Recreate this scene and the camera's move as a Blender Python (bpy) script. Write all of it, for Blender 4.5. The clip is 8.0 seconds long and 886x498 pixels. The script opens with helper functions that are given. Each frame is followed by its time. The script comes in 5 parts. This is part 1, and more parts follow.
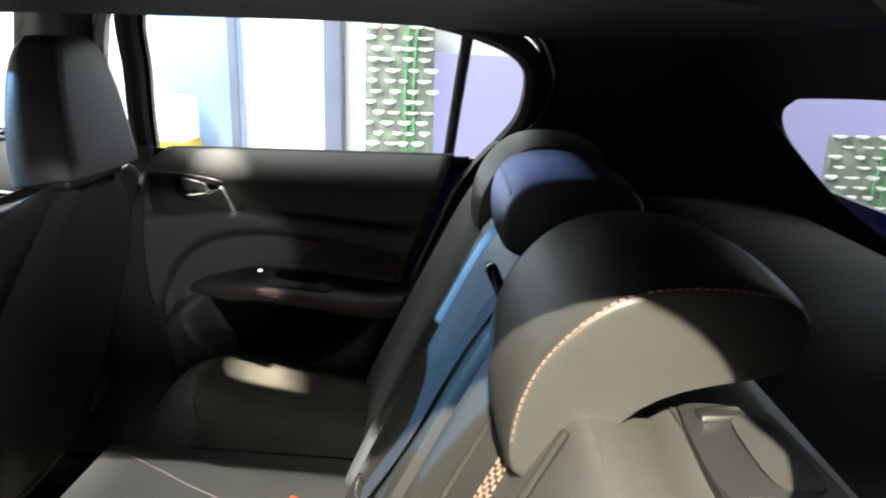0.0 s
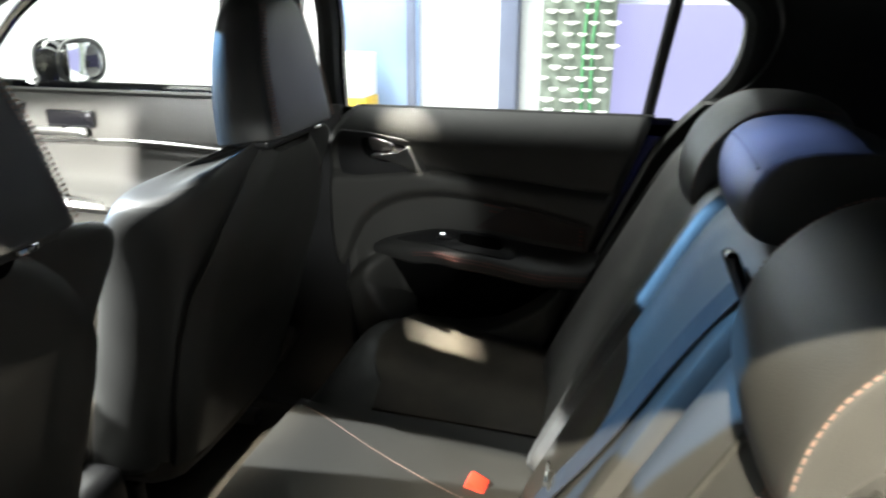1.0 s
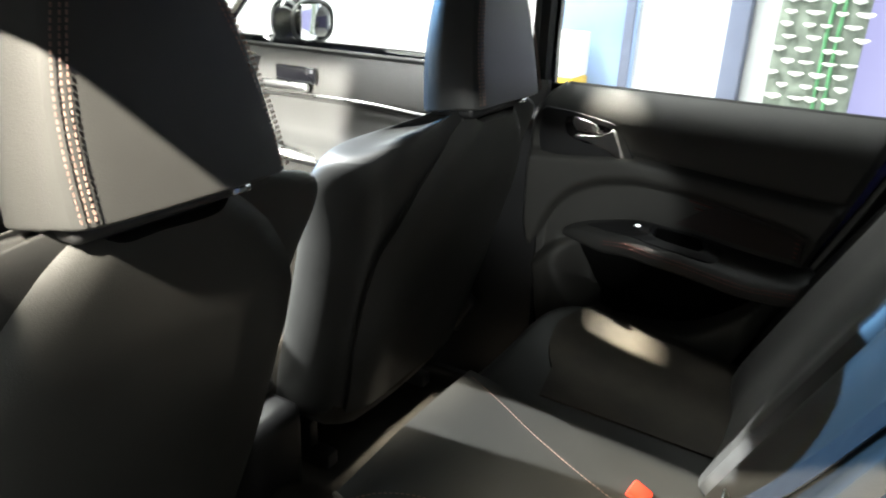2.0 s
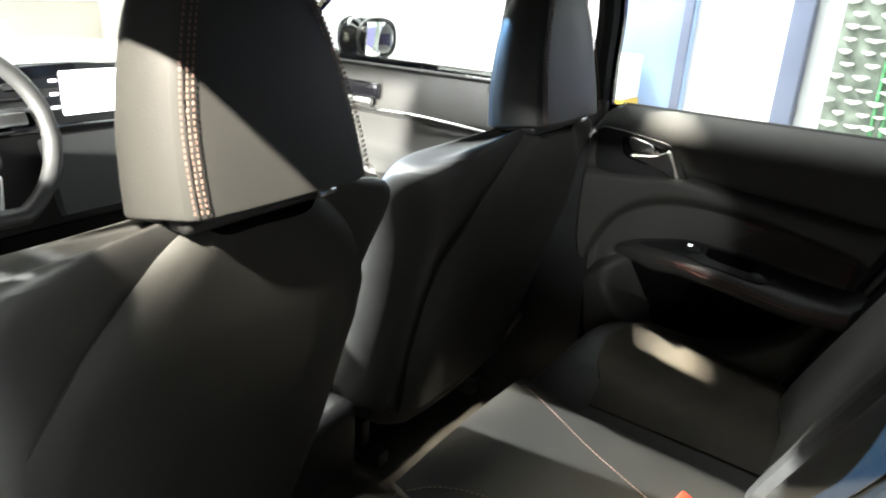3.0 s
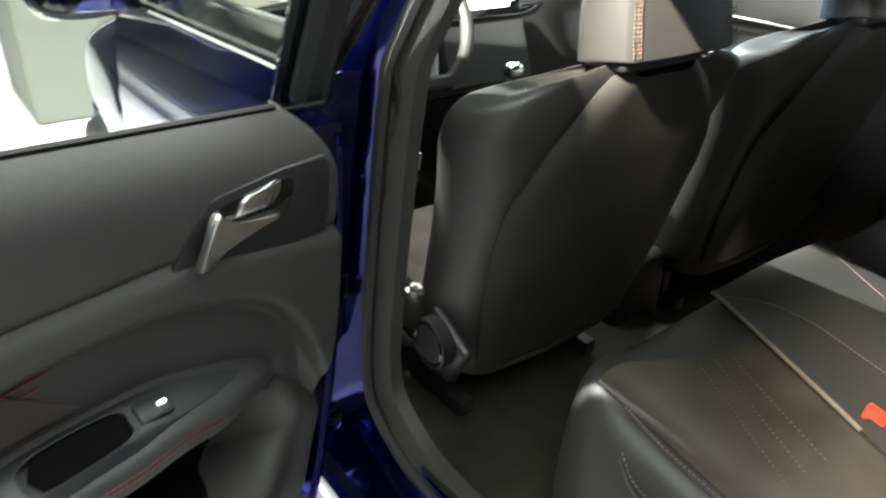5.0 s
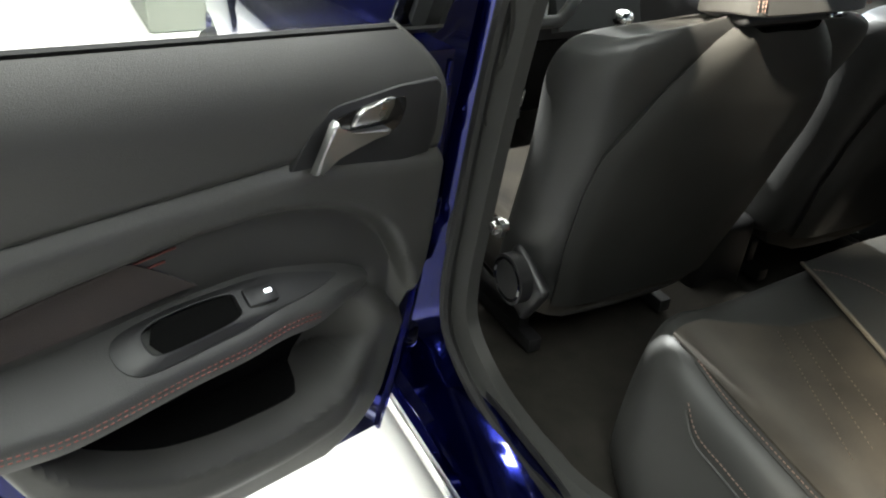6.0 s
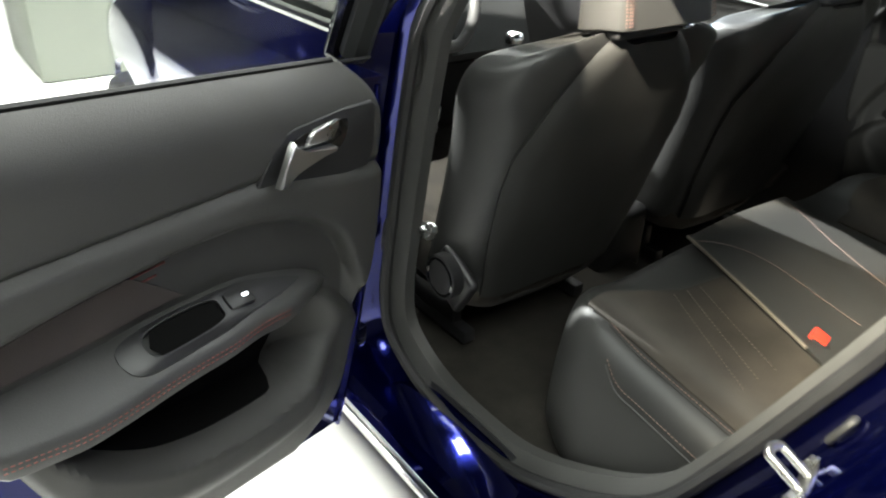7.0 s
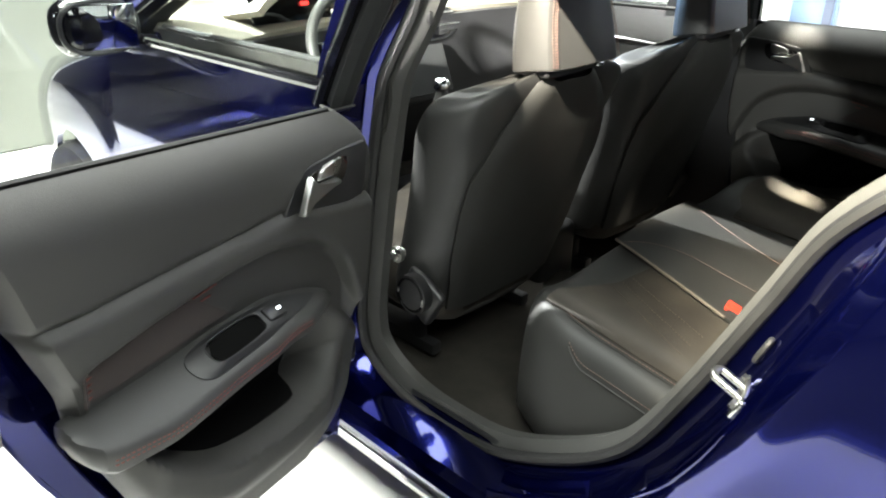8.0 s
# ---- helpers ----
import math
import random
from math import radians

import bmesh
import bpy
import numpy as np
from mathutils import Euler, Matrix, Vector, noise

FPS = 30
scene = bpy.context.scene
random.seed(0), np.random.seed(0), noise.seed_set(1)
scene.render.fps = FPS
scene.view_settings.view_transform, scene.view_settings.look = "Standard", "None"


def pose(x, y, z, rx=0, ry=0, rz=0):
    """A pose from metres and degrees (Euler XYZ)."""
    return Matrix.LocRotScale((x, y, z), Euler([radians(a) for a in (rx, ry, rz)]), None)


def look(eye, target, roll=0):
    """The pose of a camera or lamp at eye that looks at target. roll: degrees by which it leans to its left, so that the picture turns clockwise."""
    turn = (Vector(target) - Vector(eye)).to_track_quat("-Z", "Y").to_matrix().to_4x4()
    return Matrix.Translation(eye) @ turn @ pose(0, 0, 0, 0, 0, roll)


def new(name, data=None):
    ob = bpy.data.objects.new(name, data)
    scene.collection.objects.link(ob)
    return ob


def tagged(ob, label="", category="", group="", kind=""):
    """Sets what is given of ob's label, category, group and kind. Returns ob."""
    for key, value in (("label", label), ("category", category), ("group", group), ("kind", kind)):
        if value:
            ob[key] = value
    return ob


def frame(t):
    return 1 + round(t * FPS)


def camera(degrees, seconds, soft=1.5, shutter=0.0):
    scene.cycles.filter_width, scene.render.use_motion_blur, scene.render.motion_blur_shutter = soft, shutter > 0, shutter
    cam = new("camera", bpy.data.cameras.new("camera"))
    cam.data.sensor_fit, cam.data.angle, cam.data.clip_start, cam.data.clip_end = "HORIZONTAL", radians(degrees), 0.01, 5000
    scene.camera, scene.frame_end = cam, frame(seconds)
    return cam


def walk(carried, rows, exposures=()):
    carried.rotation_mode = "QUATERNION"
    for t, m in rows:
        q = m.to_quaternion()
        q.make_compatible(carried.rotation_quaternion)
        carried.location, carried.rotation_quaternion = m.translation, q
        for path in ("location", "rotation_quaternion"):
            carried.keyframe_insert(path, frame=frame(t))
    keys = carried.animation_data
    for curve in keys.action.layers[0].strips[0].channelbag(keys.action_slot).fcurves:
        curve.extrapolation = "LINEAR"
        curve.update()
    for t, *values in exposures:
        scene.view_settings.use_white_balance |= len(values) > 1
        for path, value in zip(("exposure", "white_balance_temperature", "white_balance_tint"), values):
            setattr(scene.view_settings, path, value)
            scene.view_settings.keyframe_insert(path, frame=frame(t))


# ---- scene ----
cam = camera(63.7, 8.0, soft=2.0, shutter=0.4)
PATH = [
    (0, (-0.887, -0.69, 1.287), (1.035, -0.679, 0.736), 1.7),
    (0.5, (-0.84, -0.669, 1.292), (1.048, -0.488, 0.658), 1.6),
    (1, (-0.809, -0.626, 1.283), (1.02, -0.178, 0.61), 0.1),
    (1.5, (-0.79, -0.601, 1.263), (0.957, 0.089, 0.576), 1.0),
    (2, (-0.781, -0.609, 1.27), (0.839, 0.306, 0.535), 2.4),
    (3.5, (-0.951, -0.613, 1.28), (0.598, 0.449, 0.592), 3.2),
    (4, (-1.101, -0.658, 1.291), (0.369, 0.498, 0.583), 2.4),
    (4.5, (-1.225, -0.703, 1.276), (0.097, 0.585, 0.506), 0.8),
    (5, (-1.285, -0.75, 1.28), (-0.228, 0.684, 0.372), 0.5),
    (6.3, (-1.342, -0.786, 1.271), (-0.497, 0.692, 0.22), 4.4),
    (6.5, (-1.354, -0.809, 1.28), (-0.471, 0.661, 0.25), 4.0),
    (7, (-1.45, -0.875, 1.311), (-0.374, 0.503, 0.337), 2.3),
    (7.5, (-1.597, -0.923, 1.342), (-0.366, 0.363, 0.429), 2.3),
    (8, (-1.686, -0.954, 1.351), (-0.387, 0.305, 0.499), 0.2),
]
walk(cam, [(t, look(eye, target, roll)) for t, eye, target, roll in PATH], [(0, 0.32), (2.2, 0.32), (3.5, 0.40), (6.3, 0.36), (7.0, 0.44), (7.5, 0.54), (8.0, 0.64)])

# ---- world and hall lights ----
world = bpy.data.worlds.new("hall_air")
scene.world = world
world.use_nodes = True
world.node_tree.nodes["Background"].inputs["Color"].default_value = (0.85, 0.92, 1.0, 1)
world.node_tree.nodes["Background"].inputs["Strength"].default_value = 0.15


def lamp(name, kind, place, target, energy, color, size=0.3, size_y=None, spot=60, blend=0.35):
    data = bpy.data.lights.new(name, kind)
    data.energy, data.color = energy, color
    if kind == "AREA":
        data.shape, data.size, data.size_y = "RECTANGLE", size, size_y or size
    else:
        data.shadow_soft_size = size
    if kind == "SPOT":
        data.spot_size, data.spot_blend = radians(spot), blend
    ob = new(name, data)
    ob.matrix_world = look(place, target)
    return ob


lamp("hall_spotlight", "SPOT", (-4.04, -0.53, 4.61), (-0.43, -0.90, 1.08), 8800, (1.0, 0.91, 0.70), 0.05, spot=16, blend=1.0)
lamp("hall_spotlight", "SPOT", (-4.0, -1.15, 4.55), (-0.43, -0.06, 1.27), 15000, (1.0, 0.92, 0.76), 0.05, spot=6.6, blend=0.8)
# narrow beam added to make the far cushion's light patch; no known source
lamp("hall_spotlight", "SPOT", (1.58, 1.0, 5.70), (0.55, -0.30, 0.52), 19000, (1.0, 0.96, 0.80), 0.04, spot=1.35, blend=0.35)
lamp("hall_spotlight", "SPOT", (-6.4, 3.15, 3.25), (0.12, 0.06, 0.97), 260, (0.90, 0.98, 1.0), 0.6, spot=9, blend=0.8)
lamp("hall_spotlight", "SPOT", (-6.0, -3.0, 3.0), (0.46, -0.20, 1.02), 1250, (0.96, 1.0, 0.96), 0.10, spot=5.6, blend=0.8)
lamp("hall_spotlight", "SPOT", (-6.0, -0.8, 2.6), (0.66, 0.76, 0.98), 22000, (1.0, 0.99, 0.92), 0.12, spot=7.5, blend=0.5)
lamp("hall_spotlight", "SPOT", (0.9, 9.5, 3.75), (-0.04, -0.72, 0.80), 9000, (0.24, 0.56, 1.0), 0.08, spot=4.6, blend=0.5)
lamp("hall_spotlight", "SPOT", (-1.9, 6.6, 5.2), (0.05, 0.90, 1.03), 22000, (0.97, 1.0, 0.97), 0.10, spot=16, blend=0.6)
lamp("hall_spotlight", "SPOT", (0.75, 9.6, 2.42), (0.03, -0.80, 1.30), 70000, (0.28, 0.42, 1.0), 0.05, spot=2.2, blend=0.2)
lamp("ceiling_light_bank", "AREA", (2.2, 0.0, 5.7), (2.2, 0.0, 0.0), 360, (0.95, 1.0, 0.98), 2.0, 9.0)
lamp("ceiling_light_bank", "AREA", (-2.7, -1.0, 5.7), (-2.7, -1.0, 0.0), 560, (0.94, 1.0, 0.94), 2.0, 9.0)
lamp("ceiling_light_bank", "AREA", (0.5, 3.0, 5.7), (0.5, 3.0, 0.0), 1600, (0.98, 1.0, 0.94), 8.0, 1.4)


# ---- materials ----
def material(name, color, rough=0.5, metal=0.0, vary=0.15, scale=8.0, grain=400.0, bump=0.1, coat=0.0, wear=0.12, cells=False, sheen=0.0, spec=0.5):
    """A principled surface with broad mottling, fine grain and a little unevenness in its gloss."""
    m = bpy.data.materials.new(name)
    m.use_nodes = True
    nt = m.node_tree
    p = nt.nodes["Principled BSDF"]
    p.inputs["Metallic"].default_value = metal
    p.inputs["Coat Weight"].default_value = coat
    p.inputs["Coat Roughness"].default_value = 0.03
    p.inputs["Sheen Weight"].default_value = sheen
    p.inputs["Specular IOR Level"].default_value = spec
    co = nt.nodes.new("ShaderNodeTexCoord")
    broad = nt.nodes.new("ShaderNodeTexNoise")
    broad.inputs["Scale"].default_value, broad.inputs["Detail"].default_value = scale, 5
    nt.links.new(co.outputs["Object"], broad.inputs["Vector"])
    fine = nt.nodes.new("ShaderNodeTexVoronoi" if cells else "ShaderNodeTexNoise")
    fine.inputs["Scale"].default_value = grain
    nt.links.new(co.outputs["Object"], fine.inputs["Vector"])
    ramp = nt.nodes.new("ShaderNodeMapRange")
    ramp.inputs["From Min"].default_value, ramp.inputs["From Max"].default_value = 0.3, 0.7
    ramp.inputs["To Min"].default_value, ramp.inputs["To Max"].default_value = 1 - vary, 1 + vary
    nt.links.new(broad.outputs[0], ramp.inputs["Value"])
    tone = nt.nodes.new("ShaderNodeVectorMath")
    tone.operation = "SCALE"
    tone.inputs[0].default_value = color
    nt.links.new(ramp.outputs[0], tone.inputs["Scale"])
    nt.links.new(tone.outputs[0], p.inputs["Base Color"])
    gloss = nt.nodes.new("ShaderNodeMapRange")
    gloss.inputs["From Min"].default_value, gloss.inputs["From Max"].default_value = 0.3, 0.7
    gloss.inputs["To Min"].default_value, gloss.inputs["To Max"].default_value = max(0.02, rough * (1 - wear)), min(1, rough * (1 + wear))
    nt.links.new(broad.outputs[0], gloss.inputs["Value"])
    nt.links.new(gloss.outputs[0], p.inputs["Roughness"])
    if bump:
        b = nt.nodes.new("ShaderNodeBump")
        b.inputs["Strength"].default_value, b.inputs["Distance"].default_value = bump, 0.001
        nt.links.new(fine.outputs[0], b.inputs["Height"])
        nt.links.new(b.outputs[0], p.inputs["Normal"])
    return m


def glowing(name, color, strength, face=None):
    m = bpy.data.materials.new(name)
    m.use_nodes = True
    p = m.node_tree.nodes["Principled BSDF"]
    p.inputs["Base Color"].default_value = (*(face or color), 1)
    p.inputs["Emission Color"].default_value = (*color, 1)
    p.inputs["Emission Strength"].default_value = strength
    return m


def pane(name, tint, gloss=1.0):
    """Thin window glass: clear, with a mirror gloss that grows towards grazing."""
    m = bpy.data.materials.new(name)
    m.use_nodes = True
    nt = m.node_tree
    out = nt.nodes["Material Output"]
    nt.nodes.remove(nt.nodes["Principled BSDF"])
    clear = nt.nodes.new("ShaderNodeBsdfTransparent")
    clear.inputs["Color"].default_value = (*tint, 1)
    shine = nt.nodes.new("ShaderNodeBsdfGlossy")
    shine.inputs["Roughness"].default_value = 0.02
    face = nt.nodes.new("ShaderNodeLayerWeight")
    face.inputs["Blend"].default_value = 0.5
    power = nt.nodes.new("ShaderNodeMath")
    power.operation, power.inputs[1].default_value = "POWER", 4.0
    nt.links.new(face.outputs["Facing"], power.inputs[0])
    fr = nt.nodes.new("ShaderNodeMapRange")
    fr.inputs["To Min"].default_value, fr.inputs["To Max"].default_value = 0.03, 0.7
    nt.links.new(power.outputs[0], fr.inputs["Value"])
    mix = nt.nodes.new("ShaderNodeMixShader")
    nt.links.new(fr.outputs[0], mix.inputs[0])
    nt.links.new(clear.outputs[0], mix.inputs[1])
    nt.links.new(shine.outputs[0], mix.inputs[2])
    nt.links.new(mix.outputs[0], out.inputs[0])
    return m


LEATHER = material("dark_leather", (0.036, 0.036, 0.035), 0.46, 0, 0.20, 5, 700, 0.16, cells=True)
LEATHER_BACK = material("dark_leather_back", (0.021, 0.021, 0.0195), 0.56, 0, 0.18, 6, 700, 0.16, cells=True, spec=0.4)
SUEDE = material("grey_fabric", (0.034, 0.029, 0.023), 0.92, 0, 0.45, 8, 700, 0.5, sheen=0.1, spec=0.15)
TRIM = material("soft_touch_plastic", (0.033, 0.0325, 0.030), 0.55, 0, 0.10, 6, 900, 0.25, cells=True)
HARD = material("black_plastic", (0.016, 0.016, 0.017), 0.42, 0, 0.12, 9, 900, 0.2)
LINER = material("black_headlining", (0.014, 0.015, 0.015), 0.95, 0, 0.15, 7, 500, 0.3)
CARPET = material("black_carpet", (0.021, 0.019, 0.016), 1.0, 0, 0.30, 16, 300, 1.0, spec=0.2)
PAINT = material("blue_metallic_paint", (0.005, 0.008, 0.110), 0.10, 0.95, 0.04, 3, 1500, 0.02, coat=0.9)
GLOSS = material("gloss_black", (0.004, 0.004, 0.005), 0.06, 0, 0.05, 4, 300, 0.0, coat=0.6)
RUBBER = material("black_rubber", (0.014, 0.014, 0.014), 0.62, 0, 0.2, 15, 500, 0.2)
SEALTRIM = material("grey_seal_trim", (0.048, 0.048, 0.045), 0.80, 0, 0.15, 10, 700, 0.4)
CHROME = material("chrome", (0.80, 0.81, 0.82), 0.12, 1.0, 0.03, 20, 300, 0.0)
SATIN = material("satin_silver", (0.62, 0.62, 0.61), 0.30, 1.0, 0.05, 20, 600, 0.05)
STEEL = material("zinc_plated_steel", (0.55, 0.55, 0.53), 0.28, 1.0, 0.12, 30, 300, 0.1)
THREAD = material("red_thread", (0.175, 0.112, 0.092), 0.8, 0, 0.25, 200, 900, 0.4)
QUILT = material("quilt_thread", (0.085, 0.062, 0.050), 0.8, 0, 0.25, 200, 900, 0.4)
DIMTHREAD = material("dull_red_thread", (0.17, 0.050, 0.042), 0.8, 0, 0.25, 200, 900, 0.4)
PIPING = material("beige_piping", (0.12, 0.105, 0.085), 0.7, 0, 0.15, 60, 500, 0.3)
REDPLASTIC = material("red_buckle_plastic", (0.72, 0.045, 0.022), 0.42, 0, 0.06, 20, 500, 0.05)
WEBBING = material("belt_webbing", (0.014, 0.016, 0.020), 0.85, 0, 0.15, 30, 900, 0.5)
# pale cream stands in for strong light on a black dashboard skin
LIT_DASH = material("lit_dashboard_skin", (0.26, 0.235, 0.185), 0.65, 0, 0.08, 5, 800, 0.3, cells=True)
GLASS = pane("window_glass", (0.93, 0.95, 0.94))
MIRROR = material("mirror_glass", (0.9, 0.92, 0.93), 0.02, 1.0, 0.0, 3, 100, 0.0)
SCREEN = glowing("lit_screen", (0.95, 0.98, 1.0), 6.0)
REDLIGHT = glowing("red_telltale", (1.0, 0.05, 0.04), 3.0)
WHITELIGHT = glowing("white_telltale", (0.9, 0.95, 1.0), 3.0)
TYRE = material("tyre_rubber", (0.012, 0.012, 0.012), 0.75, 0, 0.2, 20, 300, 0.4)
ALLOY = material("alloy_wheel", (0.50, 0.51, 0.52), 0.25, 1.0, 0.05, 10, 500, 0.05)
WHITEFLOOR = material("white_show_floor", (0.74, 0.73, 0.70), 0.22, 0, 0.06, 1.5, 200, 0.03)
WHITEWALL = material("white_wall_panel", (0.82, 0.83, 0.85), 0.55, 0, 0.04, 1.0, 200, 0.03)
LEDWALL = glowing("lilac_led_wall", (0.56, 0.54, 0.95), 0.92, (0.02, 0.02, 0.03))
AISLE = material("aisle_carpet", (0.020, 0.020, 0.022), 0.95, 0, 0.2, 3, 150, 0.6)
GREYWALL = material("grey_wall_panel", (0.05, 0.05, 0.055), 0.6, 0, 0.06, 1.5, 200, 0.05)
BLUEWALL = material("blue_wall_panel", (0.32, 0.44, 0.72), 0.5, 0, 0.10, 1.5, 200, 0.05)
COLUMN = material("slate_column_paint", (0.16, 0.18, 0.27), 0.5, 0, 0.1, 3, 200, 0.05)
CEILING = material("dark_hall_ceiling", (0.05, 0.05, 0.055), 0.9, 0, 0.2, 1.0, 100, 0.1)
FOLIAGE = material("dark_plant_board", (0.20, 0.23, 0.20), 0.8, 0, 0.5, 9, 60, 0.5)
PETAL = material("white_petals", (0.82, 0.82, 0.80), 0.7, 0, 0.1, 20, 200, 0.2)
LEAFGREEN = material("leaf_green", (0.10, 0.30, 0.14), 0.6, 0, 0.3, 20, 200, 0.2)
YELLOW = material("yellow_board", (0.80, 0.52, 0.05), 0.5, 0, 0.1, 4, 200, 0.05)
LENS = glowing("spotlight_lens", (1.0, 0.97, 0.90), 40.0)
# near-black that paints the shade in the door's recesses
RECESS_BLACK = material("recess_shade", (0.004, 0.004, 0.004), 1.0, 0, 0.2, 12, 400, 0.3, spec=0.05)
INLAY = material("reddish_inlay_fabric", (0.036, 0.027, 0.025), 0.85, 0, 0.25, 14, 650, 0.5, sheen=0.1)
EDGING = material("brushed_edging", (0.55, 0.55, 0.54), 0.32, 1.0, 0.08, 8, 300, 0.1)
CREAM = material("cream_column_paint", (0.20, 0.212, 0.182), 0.5, 0, 0.05, 2, 200, 0.05)

# ---- building helpers ----
ORIGIN, MIRRORED = {}, set()


def thing(name, label, category, base, matrix=None, group="", kind="", mirrored=False):
    """An Empty at its base that carries parts; parts are built in car coordinates."""
    ob = new(name)
    ob.matrix_world = matrix if matrix else Matrix.Translation(base)
    ORIGIN[ob] = Vector(base)
    if mirrored:
        MIRRORED.add(ob)
    return tagged(ob, label, category, group, kind)


def finish(bm, mat, sharp=38.0):
    bmesh.ops.recalc_face_normals(bm, faces=bm.faces)
    for f in bm.faces:
        f.smooth = True
    for e in bm.edges:
        e.smooth = not (len(e.link_faces) == 2 and e.calc_face_angle(0) > radians(sharp))
    me = bpy.data.meshes.new("mesh")
    bm.to_mesh(me)
    bm.free()
    me.materials.append(mat)
    return me


def part(name, bm, mat, parent, label="", smooth=0, sharp=38.0):
    if parent in MIRRORED:
        bmesh.ops.scale(bm, vec=(-1, 1, 1), verts=bm.verts)
    bmesh.ops.translate(bm, vec=-ORIGIN[parent], verts=bm.verts)
    ob = new(name, finish(bm, mat, sharp))
    ob.parent = parent
    ORIGIN[ob] = ORIGIN[parent]
    if parent in MIRRORED:
        MIRRORED.add(ob)
    if smooth:
        s = ob.modifiers.new("smooth", "SUBSURF")
        s.levels = s.render_levels = smooth
    return tagged(ob, label)


def subthing(name, bm, mat, parent, base, label="", matrix=None, mirrored=False, group=""):
    """A part of a thing with a turn of its own, that carries sub-parts."""
    if mirrored:
        bmesh.ops.scale(bm, vec=(-1, 1, 1), verts=bm.verts)
    bmesh.ops.translate(bm, vec=-Vector(base), verts=bm.verts)
    ob = new(name, finish(bm, mat))
    ob.parent = parent
    ob.matrix_basis = parent.matrix_basis.inverted() @ (matrix if matrix else Matrix.Translation(base))
    ORIGIN[ob] = Vector(base)
    if mirrored:
        MIRRORED.add(ob)
    return tagged(ob, label, group=group)


def single(name, bm, mat, label="", category="", group="", kind="", base=None, smooth=0, sharp=38.0):
    base = Vector(base) if base is not None else Vector((0, 0, 0))
    bmesh.ops.translate(bm, vec=-base, verts=bm.verts)
    ob = new(name, finish(bm, mat, sharp))
    ob.location = base
    if smooth:
        s = ob.modifiers.new("smooth", "SUBSURF")
        s.levels = s.render_levels = smooth
    return tagged(ob, label, category, group, kind)


def lerp(a, b, t):
    return a + (b - a) * t


def table(rows, x):
    return float(np.interp(x, [r[0] for r in rows], [r[1] for r in rows]))


def eased(rows, x, reach=0.03):
    """A table with its corners rounded off."""
    return sum(w * table(rows, x + k * reach) for k, w in ((-1, 0.15), (-0.5, 0.2), (0, 0.3), (0.5, 0.2), (1, 0.15)))


def rbox(c, s, r=0.01, seg=2, turn=None):
    bm = bmesh.new()
    bmesh.ops.create_cube(bm, size=1)
    bmesh.ops.scale(bm, vec=s, verts=bm.verts)
    r = min(r, 0.49 * min(s))
    if r > 0:
        bmesh.ops.bevel(bm, geom=bm.edges[:], offset=r, segments=seg, profile=0.5, affect="EDGES")
    if turn:
        bmesh.ops.transform(bm, matrix=pose(0, 0, 0, *turn), verts=bm.verts)
    bmesh.ops.translate(bm, vec=c, verts=bm.verts)
    return bm


def merge(*bms):
    out = bms[0]
    for b in bms[1:]:
        me = bpy.data.meshes.new("tmp")
        b.to_mesh(me)
        b.free()
        out.from_mesh(me)
        bpy.data.meshes.remove(me)
    return out


def loft(rings, caps=True, closed=True):
    """Rings of equally many points, joined in order; with closed=False the rings are open strips."""
    bm = bmesh.new()
    vs = [[bm.verts.new(p) for p in r] for r in rings]
    n = len(rings[0])
    for a, b in zip(vs, vs[1:]):
        for i in range(n if closed else n - 1):
            j = (i + 1) % n
            bm.faces.new((a[i], a[j], b[j], b[i]))
    if caps and closed:
        bm.faces.new(vs[0][::-1])
        bm.faces.new(vs[-1])
    return bm


def smooth_line(points, steps=6, closed=False):
    """A Catmull-Rom line through the points."""
    pts = [Vector(p) for p in points]
    n, out = len(pts), []
    for i in range(n if closed else n - 1):
        a, b, c, d = (pts[(i + k) % n] if closed else pts[min(max(i + k, 0), n - 1)] for k in (-1, 0, 1, 2))
        for k in range(steps):
            t = k / steps
            out.append(0.5 * ((2 * b) + (c - a) * t + (2 * a - 5 * b + 4 * c - d) * t * t + (3 * b - a - 3 * c + d) * t ** 3))
    return out if closed else out + [pts[-1]]


def tube(points, r, n=8, closed=False, flat=1.0, caps=True):
    """A round (or flattened) bar along a line."""
    pts = [Vector(p) for p in points]
    rings, up, m = [], None, len(pts)
    for i, p in enumerate(pts):
        d = (pts[(i + 1) % m] - pts[i - 1]) if closed else (pts[min(i + 1, m - 1)] - pts[max(i - 1, 0)])
        d.normalize()
        if up is None:
            up = d.orthogonal().normalized()
        side = d.cross(up)
        if side.length < 1e-6:
            side = d.orthogonal()
        side.normalize()
        up = side.cross(d).normalized()
        rr = r(i / max(1, m - 1)) if callable(r) else r
        rings.append([p + side * math.cos(2 * math.pi * k / n) * rr + up * math.sin(2 * math.pi * k / n) * rr * flat for k in range(n)])
    bm = loft(rings + ([rings[0]] if closed else []), caps=caps and not closed)
    if closed:
        bmesh.ops.remove_doubles(bm, verts=bm.verts, dist=1e-5)
    return bm


